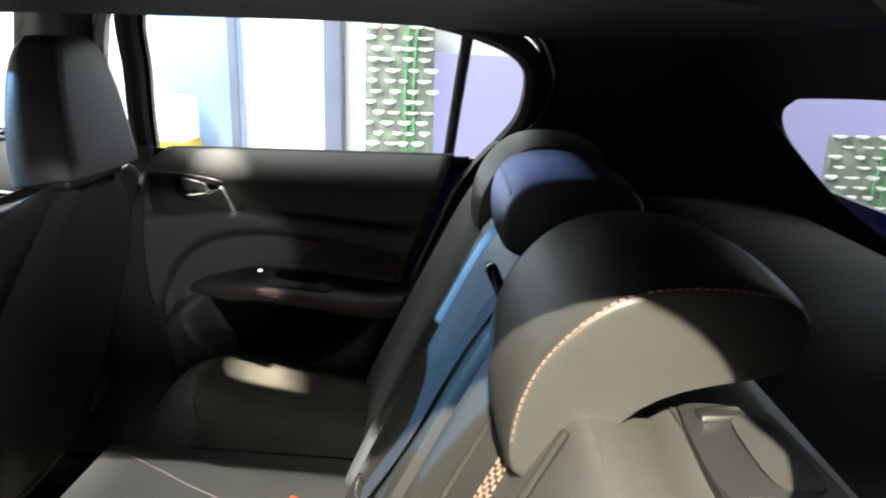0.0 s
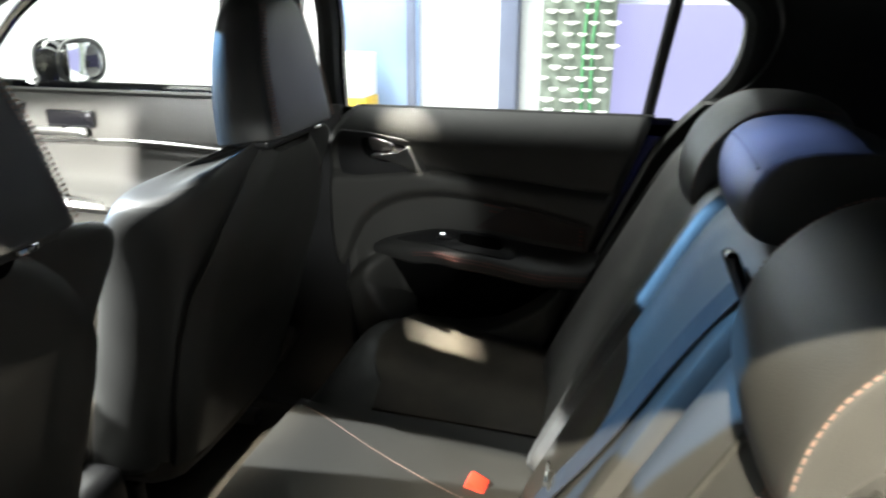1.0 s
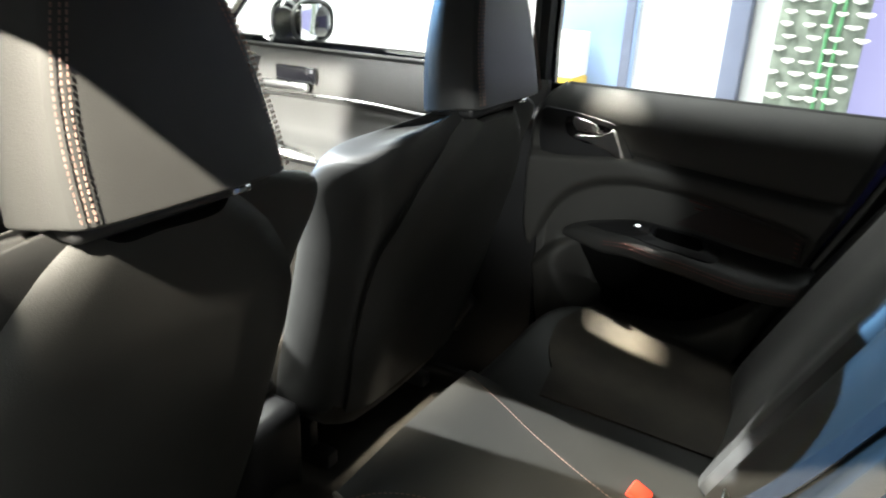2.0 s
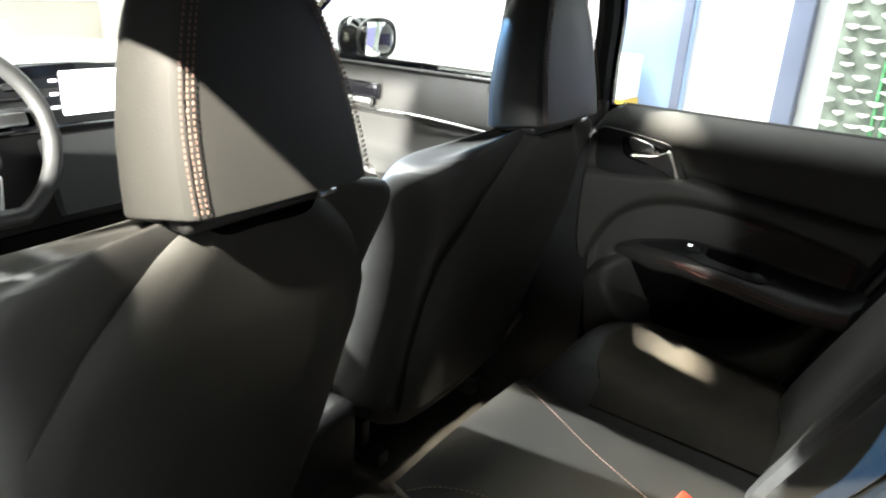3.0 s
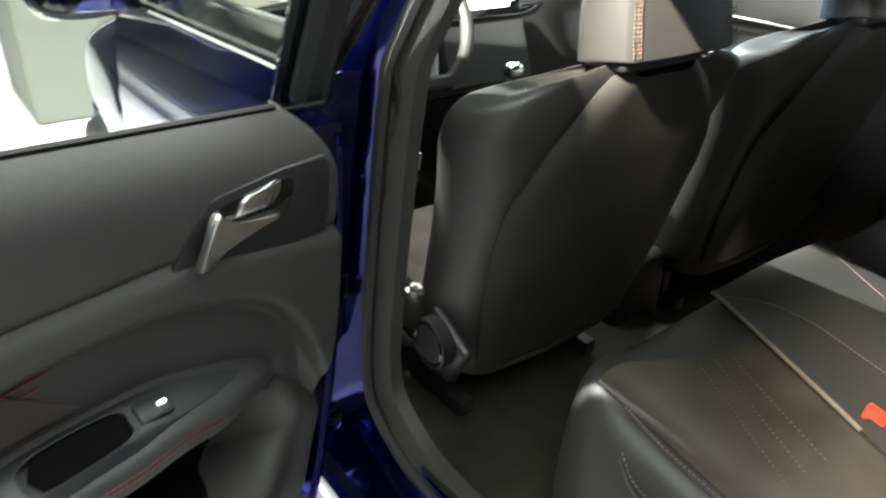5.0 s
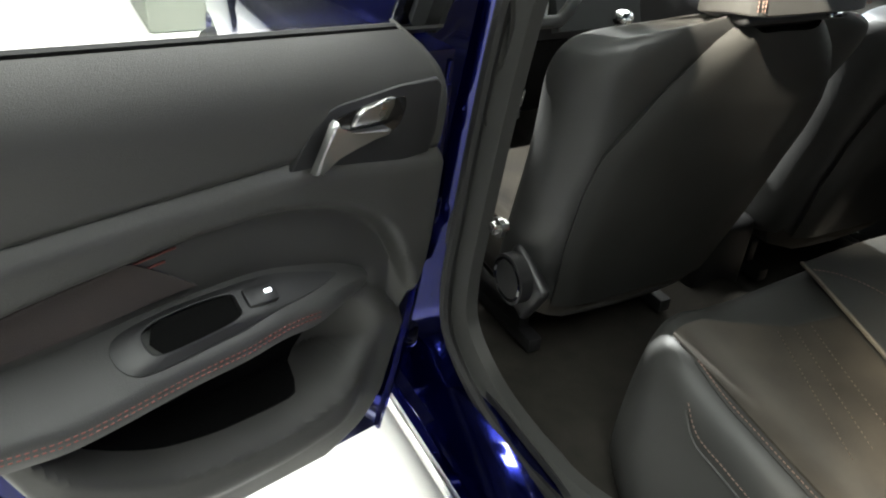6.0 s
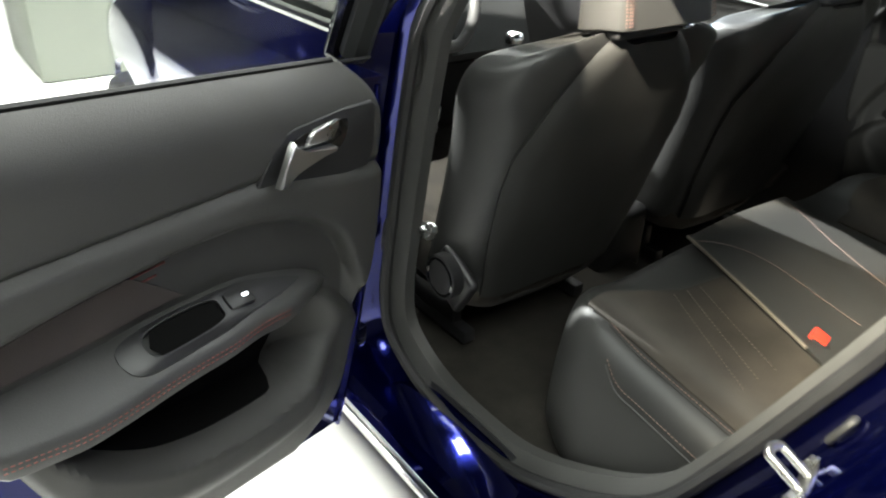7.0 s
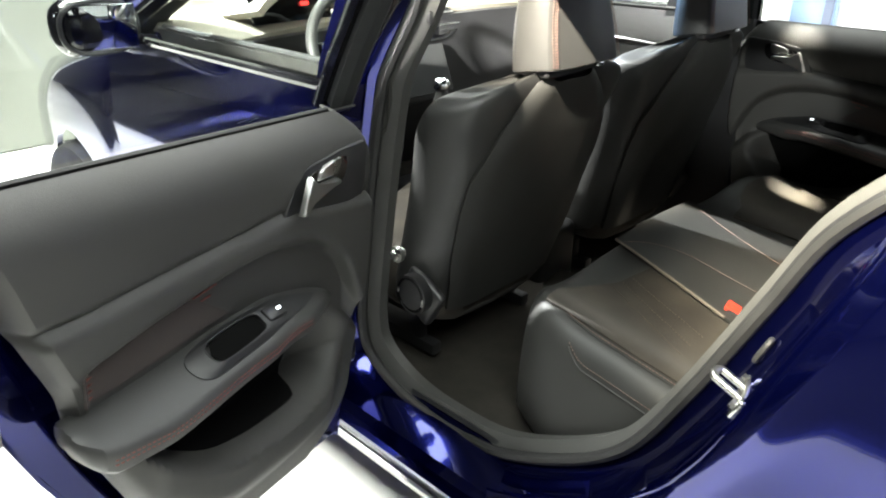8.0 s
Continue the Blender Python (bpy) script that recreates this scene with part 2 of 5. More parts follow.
def sheet(f, nu, nv, thick, u0=0.0, u1=1.0, v0=0.0, v1=1.0):
    """A curved panel f(u, v) -> point, with real thickness along its normal."""
    P = [[Vector(f(lerp(u0, u1, i / nu), lerp(v0, v1, j / nv))) for j in range(nv + 1)] for i in range(nu + 1)]
    bm = bmesh.new()
    front = [[bm.verts.new(p) for p in row] for row in P]
    back = []
    for i in range(nu + 1):
        row = []
        for j in range(nv + 1):
            du = P[min(i + 1, nu)][j] - P[max(i - 1, 0)][j]
            dv = P[i][min(j + 1, nv)] - P[i][max(j - 1, 0)]
            nn = du.cross(dv)
            nn = nn.normalized() if nn.length > 1e-9 else Vector((0, 0, 1))
            row.append(bm.verts.new(P[i][j] - nn * thick))
        back.append(row)
    for i in range(nu):
        for j in range(nv):
            bm.faces.new((front[i][j], front[i + 1][j], front[i + 1][j + 1], front[i][j + 1]))
            bm.faces.new((back[i][j], back[i][j + 1], back[i + 1][j + 1], back[i + 1][j]))
    for i in range(nu):
        bm.faces.new((front[i][0], back[i][0], back[i + 1][0], front[i + 1][0]))
        bm.faces.new((front[i][nv], front[i + 1][nv], back[i + 1][nv], back[i][nv]))
    for j in range(nv):
        bm.faces.new((front[0][j], front[0][j + 1], back[0][j + 1], back[0][j]))
        bm.faces.new((front[nu][j], back[nu][j], back[nu][j + 1], front[nu][j + 1]))
    return bm


def slab(outline, to3d, depth, r=0.0, seg=2):
    """A flat outline [(a, b)] with depth; to3d(a, b, d) -> point, d from 0 to depth."""
    bm = bmesh.new()
    lo = [bm.verts.new(to3d(a, b, 0.0)) for a, b in outline]
    hi = [bm.verts.new(to3d(a, b, depth)) for a, b in outline]
    n = len(outline)
    bm.faces.new(lo[::-1])
    top = bm.faces.new(hi)
    for i in range(n):
        bm.faces.new((lo[i], lo[(i + 1) % n], hi[(i + 1) % n], hi[i]))
    if r:
        bmesh.ops.bevel(bm, geom=list(top.edges), offset=r, segments=seg, profile=0.5, affect="EDGES")
    return bm


def round_outline(points, steps=5):
    return [(p.x, p.y) for p in smooth_line([(a, b, 0) for a, b in points], steps, True)]


def stitches(line, mat, parent, name="seam_thread", length=0.006, gap=0.004, r=0.0011, proud=0.0):
    """Short thread stitches one after another along a line, joined into one part."""
    pts = [Vector(p) for p in line]
    acc, spans = 0.0, []
    for a, b in zip(pts, pts[1:]):
        spans.append((acc, a, b))
        acc += (b - a).length
    def at(s):
        for s0, a, b in reversed(spans):
            if s >= s0:
                return a + (b - a).normalized() * (s - s0)
        return pts[0]
    bms, s = [], 0.0
    while s + length < acc:
        bms.append(tube([at(s), at(s + length / 2), at(s + length)], r, 5))
        s += length + gap
    return part(name, merge(*bms), mat, parent)


# ---- the hall ----
# out of view: dark carpet added so the blue paint reflects something dark
single("unseen_aisle", rbox((-5.6, 2, 0.002), (6.7, 22, 0.004), 0), AISLE, "unseen dark grey aisle carpet added to darken the paint's reflections", "carpet", kind="structure")
floor = single("floor", rbox((0, 2, -0.05), (26, 26, 0.1), 0), WHITEFLOOR, "glossy white exhibition hall floor under the car", "floor", kind="structure")
ceiling = single("ceiling", rbox((0, 2, 6.05), (26, 26, 0.1), 0), CEILING, "dark exhibition hall ceiling", "ceiling", kind="structure")
single("wall_east", rbox((4.75, 2, 3.0), (0.2, 26, 6.0), 0), WHITEWALL, "bright white exhibition stand wall", "wall", kind="structure")
# the unseen west, south and northwest walls are grey to darken paint reflections
single("wall_west", rbox((-9.1, 2, 3.0), (0.2, 26, 6.0), 0), GREYWALL, "dark grey hall wall", "wall", kind="structure")
single("wall_north", rbox((1.9, 12.1, 3.0), (5.8, 0.2, 6.0), 0), WHITEWALL, "white hall wall ahead of the car", "wall", kind="structure")
# out of view: bright strip added as a streak in the paint's reflections
single("reflected_strip", rbox((-2.23, 2, 0.006), (0.05, 22, 0.012), 0.003), EDGING, "unseen bright metal strip added for the paint to reflect", "edging", kind="structure")
single("wall_south", rbox((-2.2, -9.1, 3.0), (14, 0.2, 6.0), 0), GREYWALL, "dark grey hall wall behind the car", "wall", kind="structure")

single("wall_northwest", rbox((-5.1, 12.1, 3.0), (8.2, 0.2, 6.0), 0), GREYWALL, "dark grey hall wall beyond the aisle", "wall", kind="structure")

# ceiling spotlights: a black can with a lit lens, hung under the dark ceiling
def can_light(x, y, tilt):
    d = Vector((math.sin(tilt), 0, -math.cos(tilt)))
    o = Vector((x, y, 5.72))
    c = thing("ceiling_spotlight", "black can spotlight with a lit lens under the ceiling", "spotlight", (x, y, 5.72), group="ceiling spotlights")
    ring = lambda r, q: [o + d * q + Vector((0, 1, 0)) * r * math.cos(t) + d.cross(Vector((0, 1, 0))) * r * math.sin(t) for t in np.linspace(0, 2 * math.pi, 17)[:-1]]
    part("can", loft([ring(0.05, -0.14), ring(0.085, -0.11), ring(0.095, 0.14), ring(0.085, 0.14), ring(0.08, 0.10)]), HARD, c)
    part("lens", loft([ring(0.078, 0.104), ring(0.06, 0.118), ring(0.02, 0.124)]), LENS, c, "lit spotlight lens")
    part("stem", tube([o - d * 0.12, (x, y, 6.0)], 0.012, 6), HARD, c)


for x in (-7.2, -5.4, -3.6, -1.8):
    for y in (-4.5, -2.2, 0.4, 3.2, 6.0):
        can_light(x + 0.25 * math.sin(3 * y), y + 0.3 * math.cos(2 * x), 0.35)

# ---- the car's shell ----
CX = 0.03                       # the car's centre line
HALF = [(0.15, 0.80), (0.20, 0.845), (0.30, 0.872), (0.50, 0.893), (0.70, 0.898), (0.86, 0.892), (0.96, 0.880), (1.04, 0.858), (1.06, 0.845), (1.20, 0.755), (1.38, 0.635)]


def half(z, y=0.0):
    w = table(HALF, z)
    if y > 1.2:
        w -= 0.10 * ((y - 1.2) / 1.0) ** 2
    if y < -1.2:
        w -= 0.16 * ((-1.2 - y) / 0.6) ** 2
    return w


# side opening of the rear door: y, z of its flange
OPENING = [(0.102, 1.176), (0.150, 1.042), (0.192, 0.854), (0.230, 0.636), (0.255, 0.455), (0.232, 0.353), (0.115, 0.285), (-0.031, 0.268), (-0.190, 0.284), (-0.365, 0.370), (-0.490, 0.475), (-0.578, 0.632),
           (-0.672, 0.840), (-0.730, 0.970), (-0.805, 1.06), (-0.870, 1.115), (-0.905, 1.18), (-0.905, 1.25), (-0.850, 1.325), (-0.70, 1.362), (-0.40, 1.378), (-0.06, 1.388), (0.050, 1.340)]


def flange(z):
    """Distance of the opening's flange from the centre line."""
    return 0.748 - max(0.0, z - 1.05) * 0.32


def opening_line(grow=0.0, steps=5):
    line = [(p.x, p.y) for p in smooth_line([(a, b, 0) for a, b in OPENING], steps, True)]
    cy, cz = -0.30, 0.82
    out = []
    n = len(line)
    for i, (y, z) in enumerate(line):
        a, b = line[i - 1], line[(i + 1) % n]
        d = Vector((b[0] - a[0], b[1] - a[1], 0)).normalized()
        nn = Vector((-d.y, d.x, 0))
        if nn.dot(Vector((y - cy, z - cz, 0))) < 0:
            nn = -nn
        out.append((y + nn.x * grow, z + nn.y * grow))
    return out


car = thing("hatchback_car", "dark blue five-door hatchback on a white show floor", "car", (CX, 0.3, 0.0))


def rear_y(z):
    """y of the opening's rear edge at a height."""
    rows = sorted([(b, a) for a, b in OPENING[7:17]])
    return table(rows, z)


def edge_y(z):
    """y of the rear door's shut line at a height."""
    return table([(0.225, -0.17), (0.243, -0.22), (0.30, -0.33), (0.36, -0.41), (0.45, -0.545), (0.55, -0.625), (0.65, -0.675), (0.85, -0.755), (0.98, -0.805), (1.05, -0.83), (1.1, -0.86), (1.2, -0.95), (1.26, -0.955), (1.4, -0.80)], z)


def arch(y, yc, r=0.365, zc=0.31):
    d = abs(y - yc)
    return zc + math.sqrt(r * r - d * d) if d < r else 0.0


def side_panels(sg):
    X = lambda z, y: CX + sg * half(z, y)
    # rear quarter: from the door's rear edge to the tail, over the wheel arch
    def quarter(u, v):
        z = lerp(0.24, 1.045, v)
        y = lerp(edge_y(z), -1.80, u ** 1.3)
        z = lerp(0.24, 1.045 - 0.14 * max(0, (-1.40 - y) / 0.4), v)
        z2 = max(z, arch(y, -1.02))
        return (X(z2, y) - sg * 0.030 * max(0, 1 - u * 8) ** 2, y, z2)
    part("rear_quarter_panel", sheet(quarter, 50, 24, 0.02 * sg), PAINT, car, "dark blue lacquered rear quarter panel")
    def upper_c(u, v):
        z = lerp(1.045, 1.40, v)
        y = lerp(edge_y(z), lerp(-1.46, -1.24, v), u)
        return (X(z, y), y, z)
    part("rear_pillar", sheet(upper_c, 14, 8, 0.03 * sg), PAINT, car)
    # front wing with its wheel arch
    def wing(u, v):
        y = lerp(1.15, 2.25, u)
        lo = max(0.22, arch(y, 1.62))
        z = lerp(lo, lerp(1.02, 0.80, u), v)
        return (X(z, y) - sg * 0.09 * v ** 6, y, z)
    part("front_wing", sheet(wing, 40, 12, -0.02 * sg), PAINT, car)
    badge = round_outline([(1.235, 0.795), (1.245, 0.815), (1.29, 0.822), (1.335, 0.812), (1.34, 0.797), (1.29, 0.790)], 4)
    part("wing_badge", slab(badge, lambda a, b, q: (X(b, a) + sg * (q - 0.002), a, b), 0.007, 0.002), CHROME, car, "small bright badge on the wing")
    # rocker
    prof = [(0.80, 0.145), (0.842, 0.155), (0.866, 0.185), (0.872, 0.215), (0.858, 0.222), (0.862, 0.232), (0.868, 0.250), (0.852, 0.268), (0.80, 0.276), (0.752, 0.284), (0.73, 0.284), (0.73, 0.145)]
    part("rocker_panel", loft([[(CX + sg * a, y, b) for a, b in prof] for y in np.linspace(1.2, -0.58, 12)]), PAINT, car, "dark blue rocker panel under the door")
    part("rocker_strip", tube([(CX + sg * 0.862, y, 0.160) for y in np.linspace(1.18, -0.5, 10)], 0.010, 8), SATIN, car, "bright strip along the rocker")
    # centre pillar: painted jamb with a gloss black cover above the belt
    def pillar(u, v):
        z = lerp(0.26, 1.40, v)
        front = lerp(0.305, 0.150, v ** 1.2)
        y = lerp(table([(0.26, 0.228), (0.45, 0.258), (0.85, 0.198), (1.04, 0.156), (1.4, 0.04)], z) + 0.010, front + 0.09, u)
        return (CX + sg * (flange(z) + 0.012 + 0.040 * min(1, u * 2.5) + 0.012 * u), y, z)
    part("centre_pillar", sheet(pillar, 8, 24, 0.02 * sg), PAINT, car, "dark blue centre pillar jamb")
    # jamb round the door opening
    inner, near_o, far_o = opening_line(0.0), opening_line(0.062), opening_line(0.105)
    rear_w = [max(0, min(1, (-0.30 - a) / 0.2)) for a, b in inner]
    outer = [(lerp(p[0], q[0], w), lerp(p[1], q[1], w)) for p, q, w in zip(near_o, far_o, rear_w)]
    rows = []
    for (a, b), (c, d) in zip(inner + inner[:1], outer + outer[:1]):
        front = max(0.0, min(1.0, (a + 0.02) / 0.12)) * max(0.0, min(1.0, (b - 0.42) / 0.12))
        far_x = lerp(half(d) - 0.012, flange(b) + 0.052, front)
        mid_x = flange(b) + 0.03
        rows.append([(CX + sg * flange(b), a, b), (CX + sg * mid_x, lerp(a, c, 0.30), lerp(b, d, 0.30)), (CX + sg * lerp(mid_x, far_x, 0.62), lerp(a, c, 0.52), lerp(b, d, 0.52)), (CX + sg * lerp(mid_x, far_x, 0.80), lerp(a, c, 0.80), lerp(b, d, 0.80)), (CX + sg * far_x, c, d)])
    bm = loft(rows, caps=False, closed=False)
    bmesh.ops.remove_doubles(bm, verts=bm.verts, dist=1e-4)
    bmesh.ops.solidify(bm, geom=bm.faces[:], thickness=0.004)
    part("door_jamb", bm, PAINT, car, "glossy dark blue door jamb")
    # roof rail outside, above the doors
    rail = smooth_line([(CX + sg * 0.600, 1.0, 1.285), (CX + sg * 0.640, 0.55, 1.375), (CX + sg * 0.648, 0.0, 1.405), (CX + sg * 0.648, -0.5, 1.395), (CX + sg * 0.640, -0.9, 1.360), (CX + sg * 0.60, -1.35, 1.31)], 8)
    part("roof_rail", tube(rail, 0.032, 10), PAINT, car)
    # windscreen pillar
    part("windscreen_pillar", tube(smooth_line([(CX + sg * 0.79, 1.36, 1.035), (CX + sg * 0.735, 1.10, 1.19), (CX + sg * 0.665, 0.82, 1.315), (CX + sg * 0.63, 0.60, 1.375)], 6), 0.036, 10), PAINT, car)
    part("windscreen_pillar_trim", tube(smooth_line([(CX + sg * 0.73, 1.30, 1.035), (CX + sg * 0.675, 1.06, 1.175), (CX + sg * 0.61, 0.80, 1.295), (CX + sg * 0.575, 0.58, 1.355)], 6), 0.040, 10), LINER, car)


for sg in (-1, 1):
    side_panels(sg)

# roof with its black headlining
part("roof", sheet(lambda u, v: (CX + lerp(-0.66, 0.66, v), lerp(0.62, -1.38, u), 1.455 - 0.06 * (2 * v - 1) ** 2 - 0.10 * max(0, (u - 0.45) / 0.55) ** 2 - 0.05 * max(0, 0.25 - u)), 20, 16, 0.015), PAINT, car)
part("headlining", sheet(lambda u, v: (CX + lerp(-0.585, 0.585, v), lerp(0.60, -1.36, u), 1.425 - 0.055 * (2 * v - 1) ** 2 - 0.025 * abs(2 * v - 1) ** 8 - 0.09 * max(0, (u - 0.5) / 0.5) ** 2 - 0.05 * max(0, 0.25 - u)), 20, 20, 0.02), LINER, car, "black fabric headlining")
# bonnet, windscreen, nose, tail
part("bonnet", sheet(lambda u, v: (CX + lerp(-0.76, 0.76, v) * (1 - 0.12 * u), lerp(1.36, 2.28, u), 1.025 - 0.20 * u ** 2 - 0.06 * u - 0.035 * (2 * v - 1) ** 2), 14, 14, 0.02), PAINT, car)
ws = part("windscreen", sheet(lambda u, v: (CX + lerp(-0.74, 0.74, v) * lerp(1, 0.81, u), lerp(1.40, 0.60, u) - 0.10 * (2 * v - 1) ** 2, lerp(1.03, 1.385, u)), 8, 10, 0.005), GLASS, car, "clear windscreen")
part("nose", sheet(lambda u, v: (CX + lerp(-0.76, 0.76, v), 2.26 - 0.25 * (2 * v - 1) ** 4, lerp(0.20, 0.80, u)), 6, 12, 0.02), PAINT, car)
part("tailgate", sheet(lambda u, v: (CX + lerp(-0.72, 0.72, v), -1.80 + 0.18 * (2 * v - 1) ** 4 + 0.06 * u, lerp(0.25, 0.88, u)), 6, 12, 0.02), PAINT, car)
# tailgate glass and its black surround
HATCH = lambda a, b, d: (CX + a, lerp(-1.53, -1.27, b) + 0.30 * abs(a) ** 2 + d * 0.7, lerp(0.965, 1.365, b) - 0.05 * a * a + d * 0.7)
outer = [(lerp(-0.66, -0.56, t), t) for t in np.linspace(-0.06, 1.05, 8)] + [(lerp(0.56, 0.66, t), 1.05 - t * 1.11) for t in np.linspace(0, 1, 8)]
inner_hole = round_outline([(-0.36, 0.0), (-0.41, 0.10), (-0.45, 0.27), (-0.480, 0.44), (-0.465, 0.56), (-0.42, 0.62), (-0.36, 0.64), (0.0, 0.66), (0.36, 0.64), (0.42, 0.62), (0.465, 0.56), (0.480, 0.44), (0.45, 0.27), (0.41, 0.10), (0.36, 0.0), (0.28, -0.055), (0.0, -0.07), (-0.28, -0.055)], 5)
def frame_ring(hole, grow_a, grow_b, d):
    return [HATCH(a * grow_a, (b - 0.36) * grow_b + 0.36, d) for a, b in hole]
bm = loft([frame_ring(inner_hole, 1, 1, 0.0), frame_ring(inner_hole, 1, 1, 0.05), frame_ring(inner_hole, 1.13, 1.14, 0.075), frame_ring(inner_hole, 1.48, 2.1, 0.06), frame_ring(inner_hole, 1.48, 2.1, 0.0), frame_ring(inner_hole, 1, 1, 0.0)], caps=False)
bmesh.ops.remove_doubles(bm, verts=bm.verts, dist=1e-5)
part("tailgate_trim", bm, LINER, car, "black trim round the rear window")
bm = bmesh.new()
bm.faces.new([bm.verts.new(HATCH(a * 1.05, (b - 0.36) * 1.05 + 0.36, -0.004)) for a, b in inner_hole])
bmesh.ops.solidify(bm, geom=bm.faces[:], thickness=0.004)
rw = part("rear_window", bm, GLASS, car, "clear rear window")

# inside shell: floor, tunnel, side linings
part("floor_carpet", sheet(lambda u, v: (CX + lerp(-0.725, 0.725, v), lerp(1.45, -0.62, u), 0.255 + 0.06 * math.exp(-((2 * v - 1) / 0.12) ** 2) + 0.004 * math.sin(40 * u) * math.sin(23 * v) + 0.35 * max(0, (0.18 - u) / 0.18) ** 2), 30, 40, 0.04), CARPET, car, "black carpet in the footwells")
part("seat_base_wall", rbox((CX, -0.44, 0.34), (1.16, 0.40, 0.22), 0.03), CARPET, car)
part("luggage_cover", sheet(lambda u, v: (CX + lerp(-0.60, 0.60, v), lerp(-0.95, -1.40, u), 0.975 + 0.010 * math.sin(u * 3)), 6, 10, 0.02), LINER, car, "black luggage cover behind the rear seat")
part("luggage_floor", rbox((CX, -1.25, 0.45), (1.3, 1.0, 0.05), 0.01), CARPET, car)
for sg in (-1, 1):
    def lining(u, v):
        z = lerp(0.40, 1.40, v)
        y = lerp(rear_y(max(0.4, min(z, 1.24))) + (-0.02 if sg < 0 else 0.03), -1.55 if z < 0.98 else -1.34, u)
        inset = 0.055 + 0.035 * math.exp(-((z - 0.95) / 0.12) ** 2) + 0.05 * u
        return (CX + sg * (flange(z) - inset * min(1, 0.25 + u * 6)), y, z)
    part("rear_side_lining", sheet(lining, 16, 20, 0.02 * sg), LINER, car, "black lining of the rear pillar")
    def sill_inner(u, v):
        y = lerp(1.2, -0.55, u)
        z = lerp(0.25, 0.296, v)
        return (CX + sg * lerp(0.66, 0.735, v), y, z)
    part("sill_trim", sheet(sill_inner, 12, 4, 0.01 * sg), HARD, car, "black plastic sill trim")
    def bpil(u, v):
        z = lerp(0.27, 1.38, v)
        yr = table([(0.26, 0.228), (0.45, 0.258), (0.85, 0.198), (1.04, 0.156), (1.4, 0.04)], z)
        return (CX + sg * (flange(z) - 0.012 - 0.040 * math.sin(math.pi * u)), yr + 0.012 + u * 0.15, z)
    part("centre_pillar_trim", sheet(bpil, 8, 20, 0.01 * sg), HARD, car, "black plastic centre pillar trim")
    if sg > 0:
        part("pillar_foot_trim", sheet(lambda u, v: (lerp(0.700, 0.735, v ** 3), lerp(0.30, -0.012 - 0.03 * (1 - v), u), lerp(0.28, 1.045, v)), 6, 12, -0.02), HARD, car, "black plastic pillar foot trim")
    # weather seal: a round bulb and a grey trim lip inside it
    line = opening_line(-0.004)
    part("door_seal", tube([(CX + sg * (flange(b) + 0.010), a, b) for a, b in line], 0.0125, 8, closed=True), RUBBER, car, "black rubber door seal")
    lo, wide, slim = opening_line(0.004), opening_line(-0.026), opening_line(-0.006)
    hi = [p if (p[0] > -0.6 or p[1] < 1.08) else q for p, q in zip(wide, slim)]
    rows = []
    for (a, b), (c, d) in zip(lo + lo[:1], hi + hi[:1]):
        rows.append([(CX + sg * (flange(b) - 0.004), a, b), (CX + sg * (flange(b) - 0.012), lerp(a, c, 0.4), lerp(b, d, 0.4)), (CX + sg * (flange(b) - 0.026), c, d), (CX + sg * (flange(b) - 0.055), lerp(a, c, 0.8), lerp(b, d, 0.8))])
    bm = loft(rows, caps=False, closed=False)
    bmesh.ops.remove_doubles(bm, verts=bm.verts, dist=1e-4)
    bmesh.ops.solidify(bm, geom=bm.faces[:], thickness=0.003)
    part("opening_trim", bm, SEALTRIM, car, "grey trim lip round the door opening")

# wheels
def wheel(x, y, sg):
    c = Vector((x, y, 0.315))
    prof = [(-0.10, 0.21), (-0.105, 0.26), (-0.095, 0.30), (-0.07, 0.313), (0.0, 0.315), (0.07, 0.313), (0.095, 0.30), (0.105, 0.26), (0.10, 0.21)]
    w = subthing("wheel", loft([[c + Vector((a, r * math.cos(t), r * math.sin(t))) for a, r in prof] for t in np.linspace(0, 2 * math.pi, 41)], caps=False, closed=True), TYRE, car, (x, y, 0.0), "black tyre on an alloy rim")
    rim = part("rim", loft([[c + Vector((a, r * math.cos(t), r * math.sin(t))) for a, r in [(-0.09, 0.205), (sg * 0.085, 0.215), (sg * 0.095, 0.205), (sg * 0.07, 0.19), (-0.08, 0.18)]] for t in np.linspace(0, 2 * math.pi, 41)], caps=False), ALLOY, w)
    for k in range(5):
        t = 2 * math.pi * k / 5 + 0.3
        d, e = Vector((0, math.cos(t), math.sin(t))), Vector((0, -math.sin(t), math.cos(t)))
        ring = lambda r, wd, a: [c + d * r + e * wd + Vector((sg * a, 0, 0)), c + d * r - e * wd + Vector((sg * a, 0, 0)), c + d * r - e * wd + Vector((sg * (a - 0.03), 0, 0)), c + d * r + e * wd + Vector((sg * (a - 0.03), 0, 0))]
        part("spoke", loft([ring(0.03, 0.035, 0.08), ring(0.11, 0.022, 0.075), ring(0.198, 0.034, 0.085)]), ALLOY, w)
    part("hub_cap", tube([c + Vector((sg * 0.05, 0, 0)), c + Vector((sg * 0.088, 0, 0))], 0.035, 16), GLOSS, w)


for x, y in ((-0.79, 1.62), (0.85, 1.62), (-0.79, -1.02), (0.85, -1.02)):
    wheel(x, y, -1 if x < 0 else 1)
for ob in (ws, rw):
    ob.visible_shadow = False

